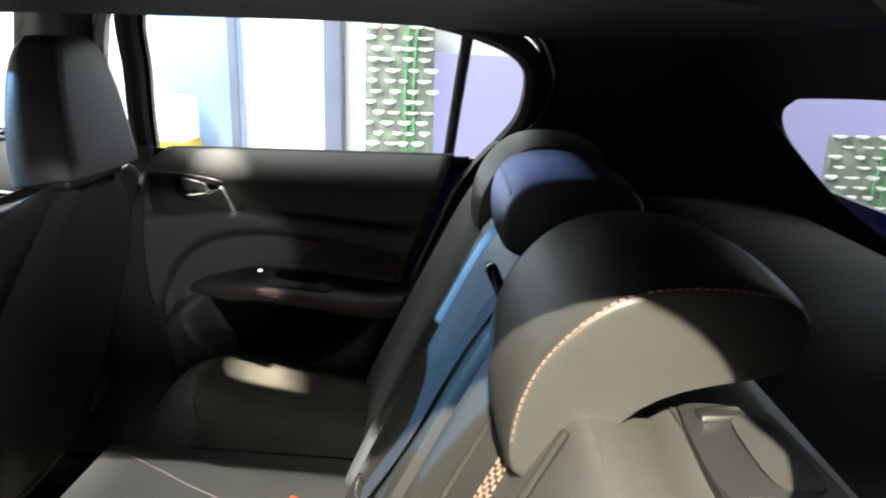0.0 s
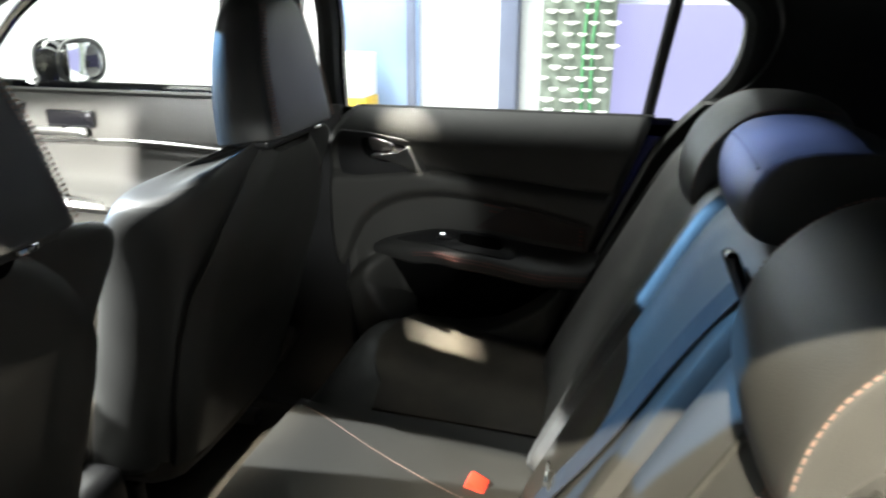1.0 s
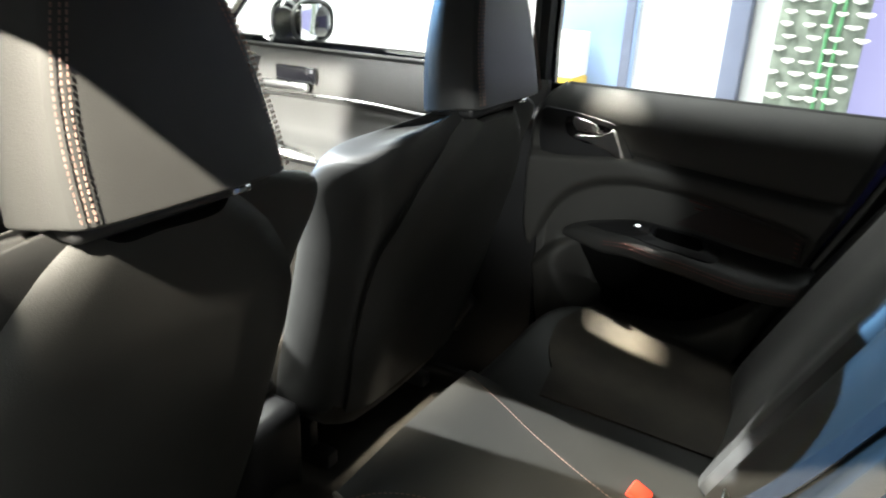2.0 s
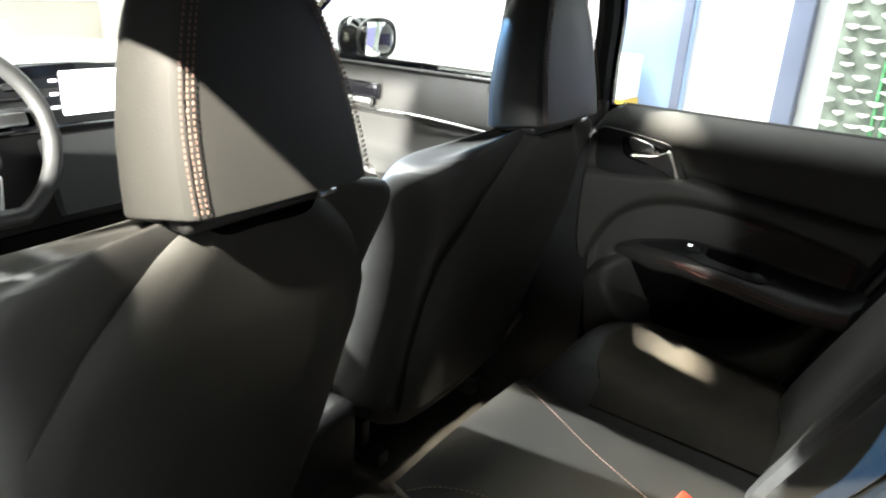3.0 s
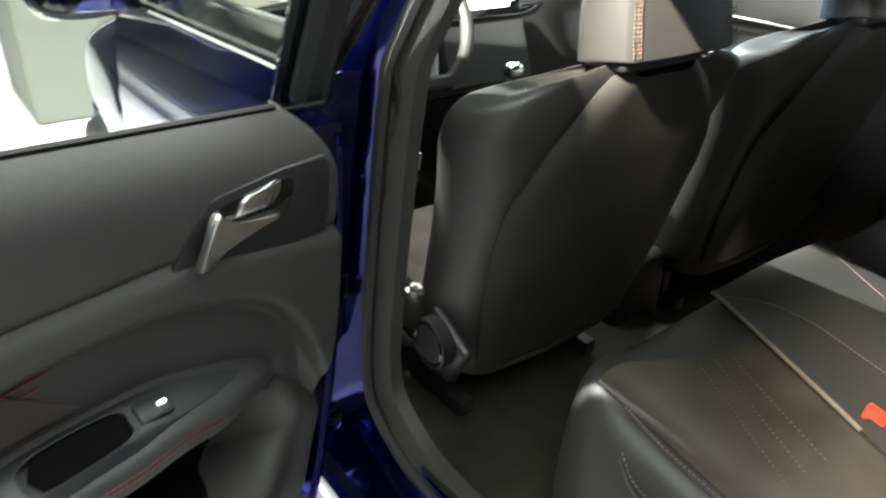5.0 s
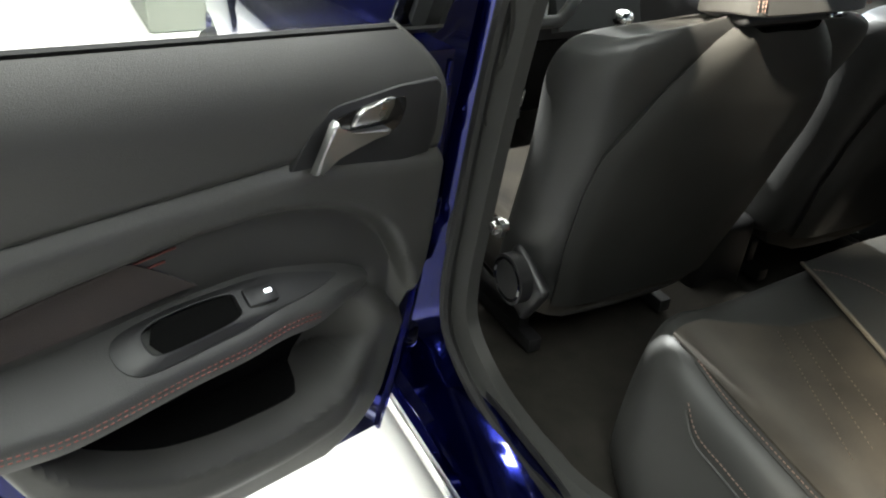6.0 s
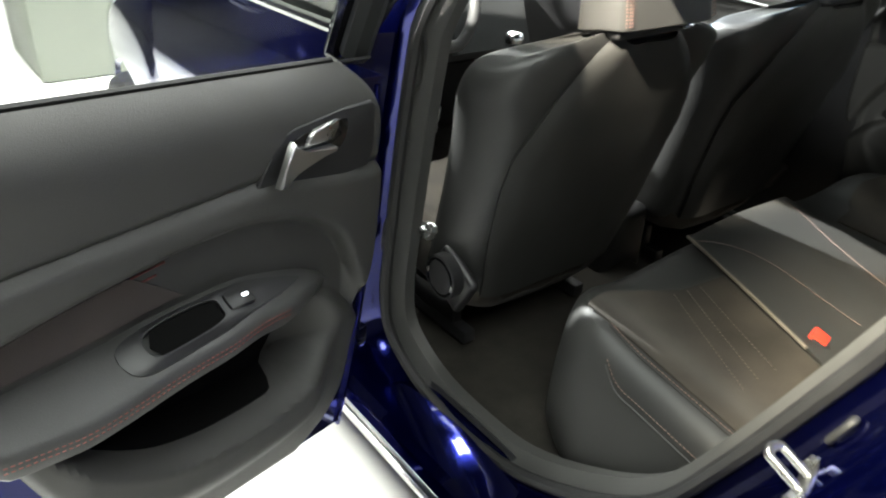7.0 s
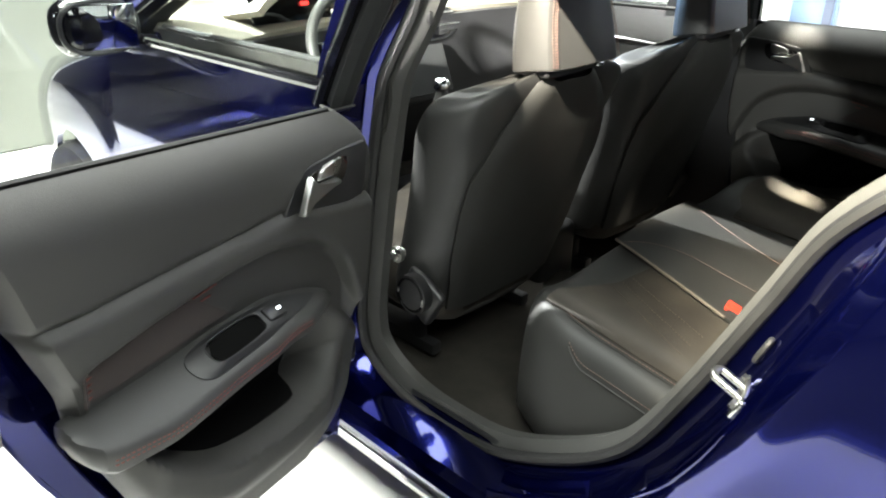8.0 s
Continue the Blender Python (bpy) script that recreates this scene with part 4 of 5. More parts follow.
# ---- front seats ----
def front_seat(cx, cy, label):
    """A sports seat; cx: its centre, cy: y of the backrest's rear face at shoulder height."""
    s = thing("front_seat", label, "car seat", (cx, cy + 0.35, 0.28), group="front seats")
    yb = lambda z: cy + 0.30 * (1.0 - z) + 0.06 * max(0, z - 1.0)
    widths = [(0.40, 0.25), (0.50, 0.268), (0.62, 0.272), (0.75, 0.276), (0.85, 0.288), (0.91, 0.302), (0.96, 0.316), (1.00, 0.316), (1.03, 0.296), (1.055, 0.240), (1.066, 0.17)]
    sec = [(0.0, 0.075), (0.45, 0.082), (0.72, 0.120), (0.88, 0.152), (0.97, 0.146), (1.0, 0.112), (0.99, 0.070), (0.955, 0.030), (0.89, -0.002), (0.76, -0.019), (0.45, -0.027), (0.0, -0.028)]
    def ring(z):
        w = table(widths, z)
        k = table([(0.40, 0.9), (0.9, 1.0), (1.03, 0.75), (1.066, 0.35)], z)
        drop = 0.0
        pts = [(x, y) for x, y in sec] + [(-x, y) for x, y in sec[-2:0:-1]]
        out = []
        for x, y in pts:
            fade = 1.0
            out.append((cx + x * w, yb(z) + 0.026 + (y * k), z - 0.035 * abs(x) ** 2 * max(0, (z - 0.90) / 0.16) - (0.012 if y > 0.06 else 0) * max(0, (z - 1.0) / 0.06)))
        return out
    back = part("backrest", loft([ring(z) for z in (0.40, 0.44, 0.52, 0.62, 0.72, 0.80, 0.86, 0.91, 0.95, 0.98, 1.005, 1.03, 1.05, 1.062)]), LEATHER, s, "dark leather backrest with winged bolsters", smooth=2)
    # rear shell of the backrest, set a little proud, with its seam
    shell_w = [(0.44, 0.200), (0.60, 0.224), (0.72, 0.234), (0.81, 0.234), (0.86, 0.222), (0.917, 0.192), (0.969, 0.148), (1.011, 0.098), (1.022, 0.080)]
    def rear(x, z):
        """y of the backrest's rear face."""
        fr = abs(x) / table(widths, z)
        return yb(z) + 0.026 + table([(0, -0.028), (0.45, -0.027), (0.76, -0.019), (0.89, -0.002), (0.955, 0.030), (0.99, 0.070)], fr) * table([(0.40, 0.9), (0.9, 1.0), (1.03, 0.75), (1.066, 0.35)], z)
    def shell(u, v):
        z = lerp(0.44, 1.022, v)
        x = lerp(-1, 1, u) * table(shell_w, z)
        q = abs(2 * u - 1)
        sag = 0.004 * math.sin(7 * v + 3 * u) * math.sin(math.pi * u)
        return (cx + x, rear(x, z) - 0.007 + 0.014 * q ** 10 + 0.005 * v ** 10 + sag, z)
    part("back_shell", sheet(shell, 26, 34, -0.02), LEATHER_BACK, s, "smooth dark rear panel of the backrest")
    edge = [(-table(shell_w, z) - 0.002, z) for z in np.linspace(0.45, 1.022, 16)] + [(-0.05, 1.028), (0.05, 1.028)] + [(table(shell_w, z) + 0.002, z) for z in np.linspace(1.022, 0.45, 16)]
    part("back_seam", tube(smooth_line([(cx + x, rear(x, z) - 0.003, z) for x, z in edge], 3), 0.0024, 6), LEATHER_BACK, s)
    part("top_roll", tube(smooth_line([(cx + x, rear(x, 1.03) + 0.004, 1.036 - 0.04 * x * x) for x in (-0.10, -0.05, 0, 0.08, 0.15)], 4), 0.011, 8), LEATHER, s, "rolled edge along the backrest's top")
    # map pocket
    def pocket(u, v):
        z = lerp(0.46, 0.682 + 0.012 * (1 - u) ** 2, v)
        x = lerp(-0.205, 0.200, u)
        return (cx + x, rear(x, z) - 0.007 + 0.012 * max(0, 1 - min(u, 1 - u) / 0.10) ** 2 - 0.014 * math.sin(math.pi * u) * (0.4 + 0.6 * v), z)
    part("map_pocket", sheet(pocket, 16, 12, -0.006), LEATHER_BACK, s, "sagging dark map pocket")
    part("pocket_hem", tube([Vector(pocket(u, 1.0)) + Vector((0, -0.001, 0)) for u in np.linspace(0, 1, 14)], 0.0032, 6), LEATHER_BACK, s)
    part("pull_tab", rbox((cx - 0.176, yb(0.905) - 0.006, 0.905), (0.020, 0.004, 0.006), 0.001, turn=(0, -25, 0)), STEEL, s)
    # headrest: a tapered wedge with a ridge down each rear edge
    hy = cy - 0.012
    mid = lambda t: cx + 0.018 - 0.028 * t
    def hring(z):
        t = (z - 1.050) / 0.235
        w = lerp(0.134, 0.082, t) + 0.012 * math.sin(math.pi * t)
        wf = lerp(0.150, 0.098, t) + 0.010 * math.sin(math.pi * t)
        b = hy - 0.030 + 0.022 * t
        f = hy + 0.098 + 0.01 * math.sin(math.pi * t) - 0.02 * t
        if z > 1.26:
            k = (z - 1.26) / 0.025
            w, wf, b, f = w - 0.02 * k, wf - 0.02 * k, b + 0.014 * k, f - 0.014 * k
        rim = [(-w + 0.020, b), (0, b - 0.004), (w - 0.020, b), (w - 0.004, b + 0.006), (wf, b + 0.045), (wf - 0.004, f - 0.03), (wf - 0.04, f), (0, f + 0.006), (-wf + 0.04, f), (-wf + 0.004, f - 0.03), (-wf, b + 0.045), (-w + 0.004, b + 0.006)]
        return [(mid(t) + a, y, z - (0.014 * (1 if y > hy + 0.05 else 0)) * (1 - t)) for a, y in rim]
    hr = part("headrest", loft([hring(z) for z in (1.046, 1.052, 1.062, 1.10, 1.15, 1.20, 1.24, 1.265, 1.28, 1.284)]), LEATHER, s, "tapered dark leather headrest with red stitching", smooth=2)
    for sx in (-1, 1):
        line = [(mid(t) + sx * (lerp(0.134, 0.082, t) + 0.012 * math.sin(math.pi * t) - 0.012), hy - 0.030 + 0.022 * t - 0.0025, lerp(1.058, 1.268, t)) for t in np.linspace(0, 1, 12)]
        for off, back_off in ((-0.007, 0.0010), (-0.001, 0.0012), (0.005, 0.0036)):
            stitches([(x + sx * off, y + back_off, z) for x, y, z in line], THREAD, hr, "seam_thread", 0.0036, 0.0024, 0.0010)
        part("headrest_post", tube([(cx + sx * 0.07, hy + 0.02, 1.00), (cx + sx * 0.07, hy + 0.02, 1.06)], 0.007, 10), CHROME, s, "chrome headrest post")
        part("post_sleeve", rbox((cx + sx * 0.07, hy + 0.015, 1.046), (0.036, 0.030, 0.016), 0.006), HARD, s)
    part("release_button", rbox((cx + 0.075, hy - 0.022, 1.044), (0.026, 0.012, 0.009), 0.003), CHROME, s, "bright headrest release button")
    part("headrest_foot", rbox((cx, hy + 0.03, 1.043), (0.22, 0.09, 0.022), 0.009, 3), HARD, s)
    # cushion, frame, recliner
    cush = [(0.0, 0.0), (0.6, 0.005), (0.80, 0.045), (0.95, 0.050), (1.0, 0.0), (0.97, -0.10), (0.8, -0.14), (0, -0.15)]
    def cring(y, k):
        pts = cush + [(-a, b) for a, b in cush[-2:0:-1]]
        return [(cx + a * 0.26 * k, y, 0.50 + 0.10 * (y - cy - 0.2) + b * k) for a, b in pts]
    part("cushion", loft([cring(cy + 0.17, 0.85), cring(cy + 0.20, 0.97), cring(cy + 0.35, 1.0), cring(cy + 0.52, 1.0), cring(cy + 0.64, 0.95), cring(cy + 0.67, 0.8)]), SUEDE, s, smooth=1)
    for sx in (-1, 1):
        if sx * cx > 0:
            part("recliner_cover", rbox((cx + sx * 0.262, cy + 0.205, 0.485), (0.028, 0.125, 0.115), 0.013, 3, turn=(30, 0, 0)), HARD, s, "black plastic recliner cover")
        part("seat_rail", rbox((cx + sx * 0.19, cy + 0.42, 0.285), (0.035, 0.40, 0.035), 0.006), HARD, s)
        part("rail_riser", rbox((cx + sx * 0.19, cy + 0.42, 0.33), (0.03, 0.30, 0.07), 0.008), HARD, s)
    side = math.copysign(1, cx)
    part("recliner_knob", tube([(cx + side * 0.275, cy + 0.205, 0.500), (cx + side * 0.302, cy + 0.205, 0.500)], 0.052, 20), HARD, s, "round black recliner knob")
    part("knob_ring", tube([(cx + side * 0.301, cy + 0.205 + 0.043 * math.cos(t), 0.500 + 0.043 * math.sin(t)) for t in np.linspace(0, 2 * math.pi, 25)[:-1]], 0.004, 6, closed=True), GLOSS, s)
    return s


front_seat(-0.335, -0.030, "dark leather driver's seat with a tapered headrest")
front_seat(0.388, -0.030, "dark leather front passenger seat with a tapered headrest")

# ---- rear bench ----
bench = thing("rear_bench", "dark leather and fabric rear bench with red stitching", "car seat", (CX, -0.42, 0.26))
CUSH_HALF = 0.690


def cushion_z(x, y):
    """Height of the bench cushion's top."""
    t = (-0.10 - y) / 0.46
    z = 0.572 - 0.075 * max(0, t) ** 1.1
    q = abs(x - CX) / CUSH_HALF
    z += 0.026 * math.exp(-((q - 0.84) / 0.11) ** 2) - 0.012 * math.exp(-((q - 0.58) / 0.17) ** 2) + 0.010 * math.exp(-(q / 0.22) ** 2)
    return z - 0.19 * max(0, (q - 0.88) / 0.12) ** 2.4


def narrow(y):
    """Narrowing of the cushion towards its rounded front corners."""
    return 1 - 0.11 * max(0, (y + 0.23) / 0.16) ** 2


def setback(x, y):
    """y on the cushion, drawn back towards its rounded front corners."""
    return y - 0.075 * max(0, (abs(x - CX) - 0.36) / 0.295) ** 2 * max(0, min(1, (y + 0.40) / 0.3))


def cushion_ring(y, f):
    n = 48
    sc = narrow(y)
    xs = [CX + CUSH_HALF * sc * math.copysign(1 - (1 - abs(t)) ** 1.25, t) for t in np.linspace(-1, 1, n + 1)]
    top = [(x, setback(x, y), lerp(0.36, cushion_z(CX + (x - CX) / sc, y), f)) for x in xs]
    return top + [(x, setback(x, y), 0.30) for x in reversed(xs)]


seat_pad = part("cushion", loft([cushion_ring(y, f) for y, f in ((-0.092, 0.20), (-0.074, 0.48), (-0.072, 0.70), (-0.082, 0.86), (-0.104, 0.955), (-0.14, 0.99), (-0.20, 1.0), (-0.27, 1.0), (-0.34, 1.0), (-0.45, 1.0), (-0.56, 1.0), (-0.62, 0.9))]), LEATHER_BACK, bench, "smooth dark leather bench cushion", smooth=1)


def on_cushion(x, y, up=0.001):
    return (x, setback(x, y), cushion_z(x, y) + up)


# suede insert, centre panel with piping, and seams on the cushion
def strip_on(outline_l, outline_r, n, thick, up):
    """A thin panel on the cushion between two side lines x(y)."""
    def f(u, v):
        y = lerp(-0.098, -0.555, u)
        return on_cushion(lerp(outline_l(y), outline_r(y), v), y, up)
    return sheet(f, 26, n, thick)


def insert(u, v):
    x = lerp(-0.548, -0.160, v)
    y = lerp(table([(-0.56, -0.135), (-0.44, -0.130), (-0.36, -0.165), (-0.28, -0.205), (-0.16, -0.225)], x), -0.555, u)
    x = lerp(x, lerp(-0.560, -0.170 + 0.249 * (y + 0.10), v), 0.9)
    return on_cushion(x, y, 0.004)
part("fabric_insert", sheet(insert, 24, 22, 0.004), SUEDE, bench, "brown-grey suede-like insert of the cushion")
def far_insert(u, v):
    x, y, z = insert(u, v)
    return on_cushion(2 * CX - x + 0.02, y, 0.004)
part("fabric_insert", sheet(far_insert, 24, 22, -0.004), SUEDE, bench, "brown-grey suede-like insert of the cushion")
part("centre_panel", strip_on(lambda y: -0.152 + 0.249 * (y + 0.10), lambda y: 0.245 + 0.10 * (y + 0.10), 14, 0.006, 0.008), LEATHER_BACK, bench, "smooth dark leather centre panel")
part("piping", tube(smooth_line([on_cushion(-0.155 + 0.249 * (y + 0.10), y, 0.009) for y in np.linspace(-0.098, -0.44, 9)], 3), 0.0042, 6), PIPING, bench, "pale piping along the centre panel")
for pts in ([(-0.150, -0.122), (-0.115, -0.150), (-0.085, -0.20), (-0.072, -0.27), (-0.080, -0.37), (-0.085, -0.47)], [(0.222, -0.115), (0.195, -0.18), (0.145, -0.285), (0.105, -0.40), (0.090, -0.47)]):
    stitches(smooth_line([on_cushion(x, y, 0.0095) for x, y in pts], 6), THREAD, bench, "seam_thread", 0.005, 0.003, 0.0008)
for x0, y0 in ((-0.568, -0.20), (-0.618, -0.235)):
    part("bolster_seam", tube(smooth_line([on_cushion(x0 - 0.004 + 0.010 * k, y, 0.0) for k, y in ((1, y0), (0, -0.28), (0, -0.36), (0, -0.53))], 6), 0.0022, 6), LEATHER_BACK, bench)
    stitches(smooth_line([on_cushion(x0 + 0.010 * k, y, 0.0025) for k, y in ((1, y0), (0, -0.28), (0, -0.36), (0, -0.53))], 6), THREAD, bench, "seam_thread", 0.005, 0.003, 0.0009)
for k in range(3):
    stitches(smooth_line([on_cushion(lerp(-0.335, -0.270, k / 2), -0.205 - 0.008 * k, 0.0055), on_cushion(lerp(-0.380, -0.298, k / 2), -0.31, 0.0055), on_cushion(lerp(-0.440, -0.335, k / 2), -0.44, 0.0055)], 6), QUILT, bench, "quilt_line", 0.004, 0.005, 0.0009)

# backrest: three upright pads, leaning back
def rest_y(z):
    return -0.555 - 0.46 * (z - 0.55) - 0.05 * (z - 0.55) ** 2


def pad(x0, x1, top, bolster_l, bolster_r):
    n = 14
    def ring(z, k):
        front, back = [], []
        for i in range(n + 1):
            u = i / n
            x = lerp(x0, x1, u)
            bulge = 0.030 * bolster_l * math.exp(-((u - 0.08) / 0.13) ** 2) + 0.030 * bolster_r * math.exp(-((u - 0.92) / 0.13) ** 2)
            edge = 0.030 * max(0, 1 - min(u, 1 - u) / 0.07) ** 2
            front.append((x, rest_y(z) + (0.015 + bulge) * k - edge, z))
            back.append((x, rest_y(z) - 0.10 * max(0.3, k), z - 0.01))
        return front + back[::-1]
    zs = [(0.50, 0.9), (0.56, 1), (0.66, 1), (0.76, 1), (0.86, 1), (0.94, 1), (1.0, 0.95), (top - 0.03, 0.85), (top - 0.008, 0.55), (top, 0.1)]
    return loft([ring(z, k) for z, k in zs])


left_pad = part("backrest_section", pad(-0.625, -0.175, 1.040, 1, 0.6), LEATHER, bench, "dark leather backrest section", smooth=1)
mid_pad = part("backrest_section", pad(-0.170, 0.165, 1.045, 0.5, 0.5), LEATHER, bench, "dark leather centre backrest section", smooth=1)
right_pad = part("backrest_section", pad(0.170, 0.64, 1.040, 0.6, 1.0), LEATHER, bench, "dark leather backrest section", smooth=1)
# side bolsters between backrest and door
for sg in (-1, 1):
    b = [[(CX + sg * lerp(0.615, 0.705, c), rest_y(z) + 0.055 * math.sin(math.pi * min(1, c * 1.2)) * k - 0.10 * (1 - e), z) for c, e in ((0, 1), (0.35, 1), (0.7, 1), (1, 0.8), (1, 0), (0, 0))] for z, k in ((0.50, 0.5), (0.60, 1), (0.75, 1), (0.90, 0.9), (1.0, 0.6), (1.04, 0.1))]
    part("side_bolster", loft(b), LEATHER_BACK, bench, smooth=1)
# seams on the near section
for dx in (-0.46, -0.31):
    part("rest_seam", tube([(dx, rest_y(z) + 0.019, z) for z in np.linspace(0.56, 1.04, 10)], 0.0035, 6), LEATHER_BACK, bench)
for off in (0.0, 0.008, 0.016, 0.024):
    stitches([(-0.40 + off, rest_y(z) + 0.0165, z) for z in np.linspace(0.60, 0.985, 10)], THREAD, bench, "seam_thread", 0.006, 0.004, 0.0013)

# hard back shells with rounded shoulders behind the pads
for x0, x1 in ((-0.628, -0.178), (-0.172, 0.168), (0.174, 0.642)):
    rings = []
    for z, k in ((0.50, 0.0), (0.70, 0.0), (0.90, 0.0), (0.99, 0.0), (1.012, 0.004), (1.024, 0.012), (1.029, 0.028)):
        f, b = rest_y(z) - 0.070 - k * 0.3, rest_y(min(z, 1.0)) - 0.190 + k
        rings.append([(x0 + k, f, z), (x0 + k + 0.01, f + 0.004, z), (x1 - k - 0.01, f + 0.004, z), (x1 - k, f, z), (x1 - k, b + 0.012, z), (x1 - k - 0.014, b, z), (x0 + k + 0.014, b, z), (x0 + k, b + 0.012, z)])
    part("back_shell", loft(rings), LEATHER, bench, "dark rear shell of the backrest")
# fold release let into the near shoulder: bezel, dark cup, catch
rel = part("release_bezel", slab(round_outline([(-0.520, -0.858), (-0.412, -0.864), (-0.404, -0.880), (-0.410, -0.922), (-0.424, -0.930), (-0.515, -0.934), (-0.528, -0.925), (-0.530, -0.870)], 5), lambda a, b, d: (a, b, 1.026 + d), 0.009, 0.004, 3), HARD, bench, "black seat release bezel")
part("release_cup", slab(round_outline([(-0.505, -0.893), (-0.440, -0.893), (-0.430, -0.902), (-0.434, -0.922), (-0.505, -0.925), (-0.514, -0.910)], 4), lambda a, b, d: (a, b, 1.0355 + d), 0.002), LINER, rel, "dark finger recess")
part("release_catch", rbox((-0.424, -0.890, 1.0375), (0.014, 0.034, 0.005), 0.002, turn=(0, 0, 8)), SATIN, rel, "grey release catch")
part("release_lip", tube([(-0.524, -0.872, 1.034), (-0.524, -0.925, 1.034)], 0.003, 6), SATIN, rel)
part("shoulder_seam", tube([(-0.335, -0.857, 1.0295), (-0.40, -0.862, 1.0295), (-0.47, -0.864, 1.0295), (-0.60, -0.866, 1.027)], 0.0022, 6), LINER, bench)


COMMA = [(-0.736, 1.012), (-0.737, 0.984), (-0.758, 0.976), (-0.785, 0.988), (-0.803, 1.016), (-0.829, 1.044), (-0.860, 1.058), (-0.895, 1.066), (-0.928, 1.072), (-0.944, 1.086), (-0.946, 1.114), (-0.928, 1.132), (-0.875, 1.138), (-0.822, 1.133), (-0.786, 1.113), (-0.757, 1.080), (-0.741, 1.045)]
BLOCK = [(-0.752, 1.067), (-0.765, 1.052), (-0.8, 1.048), (-0.85, 1.05), (-0.895, 1.058), (-0.914, 1.077), (-0.918, 1.107), (-0.908, 1.132), (-0.88, 1.145), (-0.83, 1.15), (-0.785, 1.144), (-0.76, 1.127), (-0.75, 1.097)]


def rear_headrest(x0, x1, prof, label):
    """A headrest of one profile, with rounded sides and stitched edges."""
    cx, w = (x0 + x1) / 2, (x1 - x0) / 2
    cy, cz = sum(p[0] for p in prof) / len(prof), sum(p[1] for p in prof) / len(prof)
    rows = []
    for t, k in ((-1, 0.80), (-1.0, 0.93), (-0.985, 0.975), (-0.93, 1.0), (-0.5, 1.05), (0, 1.07), (0.5, 1.05), (0.93, 1.0), (0.985, 0.975), (1.0, 0.93), (1, 0.80)):
        rows.append([(cx + t * w, cy + (y - cy) * k, cz + (z - cz) * k) for y, z in prof])
    h = part("headrest", loft(rows), LEATHER, bench, label, smooth=1)
    n = len(prof)
    if prof is COMMA:
        front = [(-0.738, 1.012), (-0.744, 1.045), (-0.759, 1.079), (-0.788, 1.111), (-0.822, 1.131), (-0.875, 1.136), (-0.924, 1.131)]
        for sx in (-1, 1):
            line = smooth_line([(cx + sx * w * 0.985, cy + (y - cy) * 0.972, cz + (z - cz) * 0.972) for y, z in front], 6)
            stitches(line, THREAD, h, "seam_thread", 0.0040, 0.0024, 0.0010)
            part("headrest_post", tube([(cx + sx * 0.055, -0.86, 0.98), (cx + sx * 0.055, -0.865, 1.09)], 0.006, 8), CHROME, h)
    else:
        part("seam_cord", tube(smooth_line([(x, -0.762, 1.122 + 0.006 * math.cos((x - cx) / w * 1.4)) for x in np.linspace(x0 + 0.015, x1 - 0.015, 8)], 3), 0.002, 6), LEATHER_BACK, h)
    return h


rear_headrest(-0.432, -0.195, COMMA, "comma-shaped dark leather headrest with red stitching")
rear_headrest(-0.095, 0.135, BLOCK, "low dark leather centre headrest")
rear_headrest(0.270, 0.510, COMMA, "comma-shaped dark leather headrest with red stitching")

# belts and buckles
def buckle(x, y, turn, sunk):
    z = cushion_z(x, y) - sunk
    b = thing("seat_belt_buckle", "black seat belt buckle with a red release button", "seat belt buckle", (x, y, z), group="rear seat belt buckles")
    part("buckle_body", rbox((x, y, z + 0.004), (0.042, 0.056, 0.030), 0.007, turn=(22, 0, turn)), HARD, b)
    part("release_button", rbox((x, y + 0.012, z + 0.020), (0.038, 0.034, 0.014), 0.004, turn=(22, 0, turn)), REDPLASTIC, b, "red release button")


buckle(-0.190, -0.450, 12, 0.010)
buckle(0.143, -0.462, -6, 0.010)

belt = thing("seat_belt", "dark centre seat belt lying down the backrest", "seat belt", (0.05, -0.75, 0.55))
part("webbing", sheet(lambda u, v: (lerp(-0.125, 0.02, u) + lerp(-0.024, 0.024, v), rest_y(lerp(1.03, 0.56, u)) + 0.026 + 0.004 * math.sin(u * 9), lerp(1.03, 0.56, u)), 20, 3, 0.0016), WEBBING, belt)
part("belt_slot", rbox((-0.128, rest_y(1.01) + 0.022, 1.015), (0.035, 0.014, 0.085), 0.006, 3, turn=(-24, 8, 0)), GLOSS, belt, "gloss black belt guide")
part("belt_tongue", rbox((0.012, rest_y(0.66) + 0.030, 0.66), (0.05, 0.004, 0.03), 0.002, turn=(-24, 0, 0)), STEEL, belt)

fbelt = thing("seat_belt", "dark front seat belt hanging beside the centre pillar", "seat belt", (-0.66, 0.20, 0.6))
part("webbing", sheet(lambda u, v: (-0.655 + 0.010 * math.sin(u * 5), lerp(0.205, 0.165, u) + lerp(-0.012, 0.012, v), lerp(0.86, 1.16, u)), 18, 3, 0.0016), WEBBING, fbelt)
part("belt_tongue", rbox((-0.651, 0.190, 0.872), (0.005, 0.026, 0.034), 0.002, turn=(15, 0, 0)), STEEL, fbelt, "bright belt tongue")
part("belt_stop", rbox((-0.650, 0.198, 0.838), (0.008, 0.026, 0.018), 0.004), HARD, fbelt)
part("anchor_bolt", merge(tube([(-0.672, 0.195, 0.612), (-0.640, 0.195, 0.612)], 0.013, 6), tube([(-0.662, 0.195, 0.612), (-0.652, 0.195, 0.612)], 0.020, 14)), STEEL, fbelt, "bright steel anchor bolt")
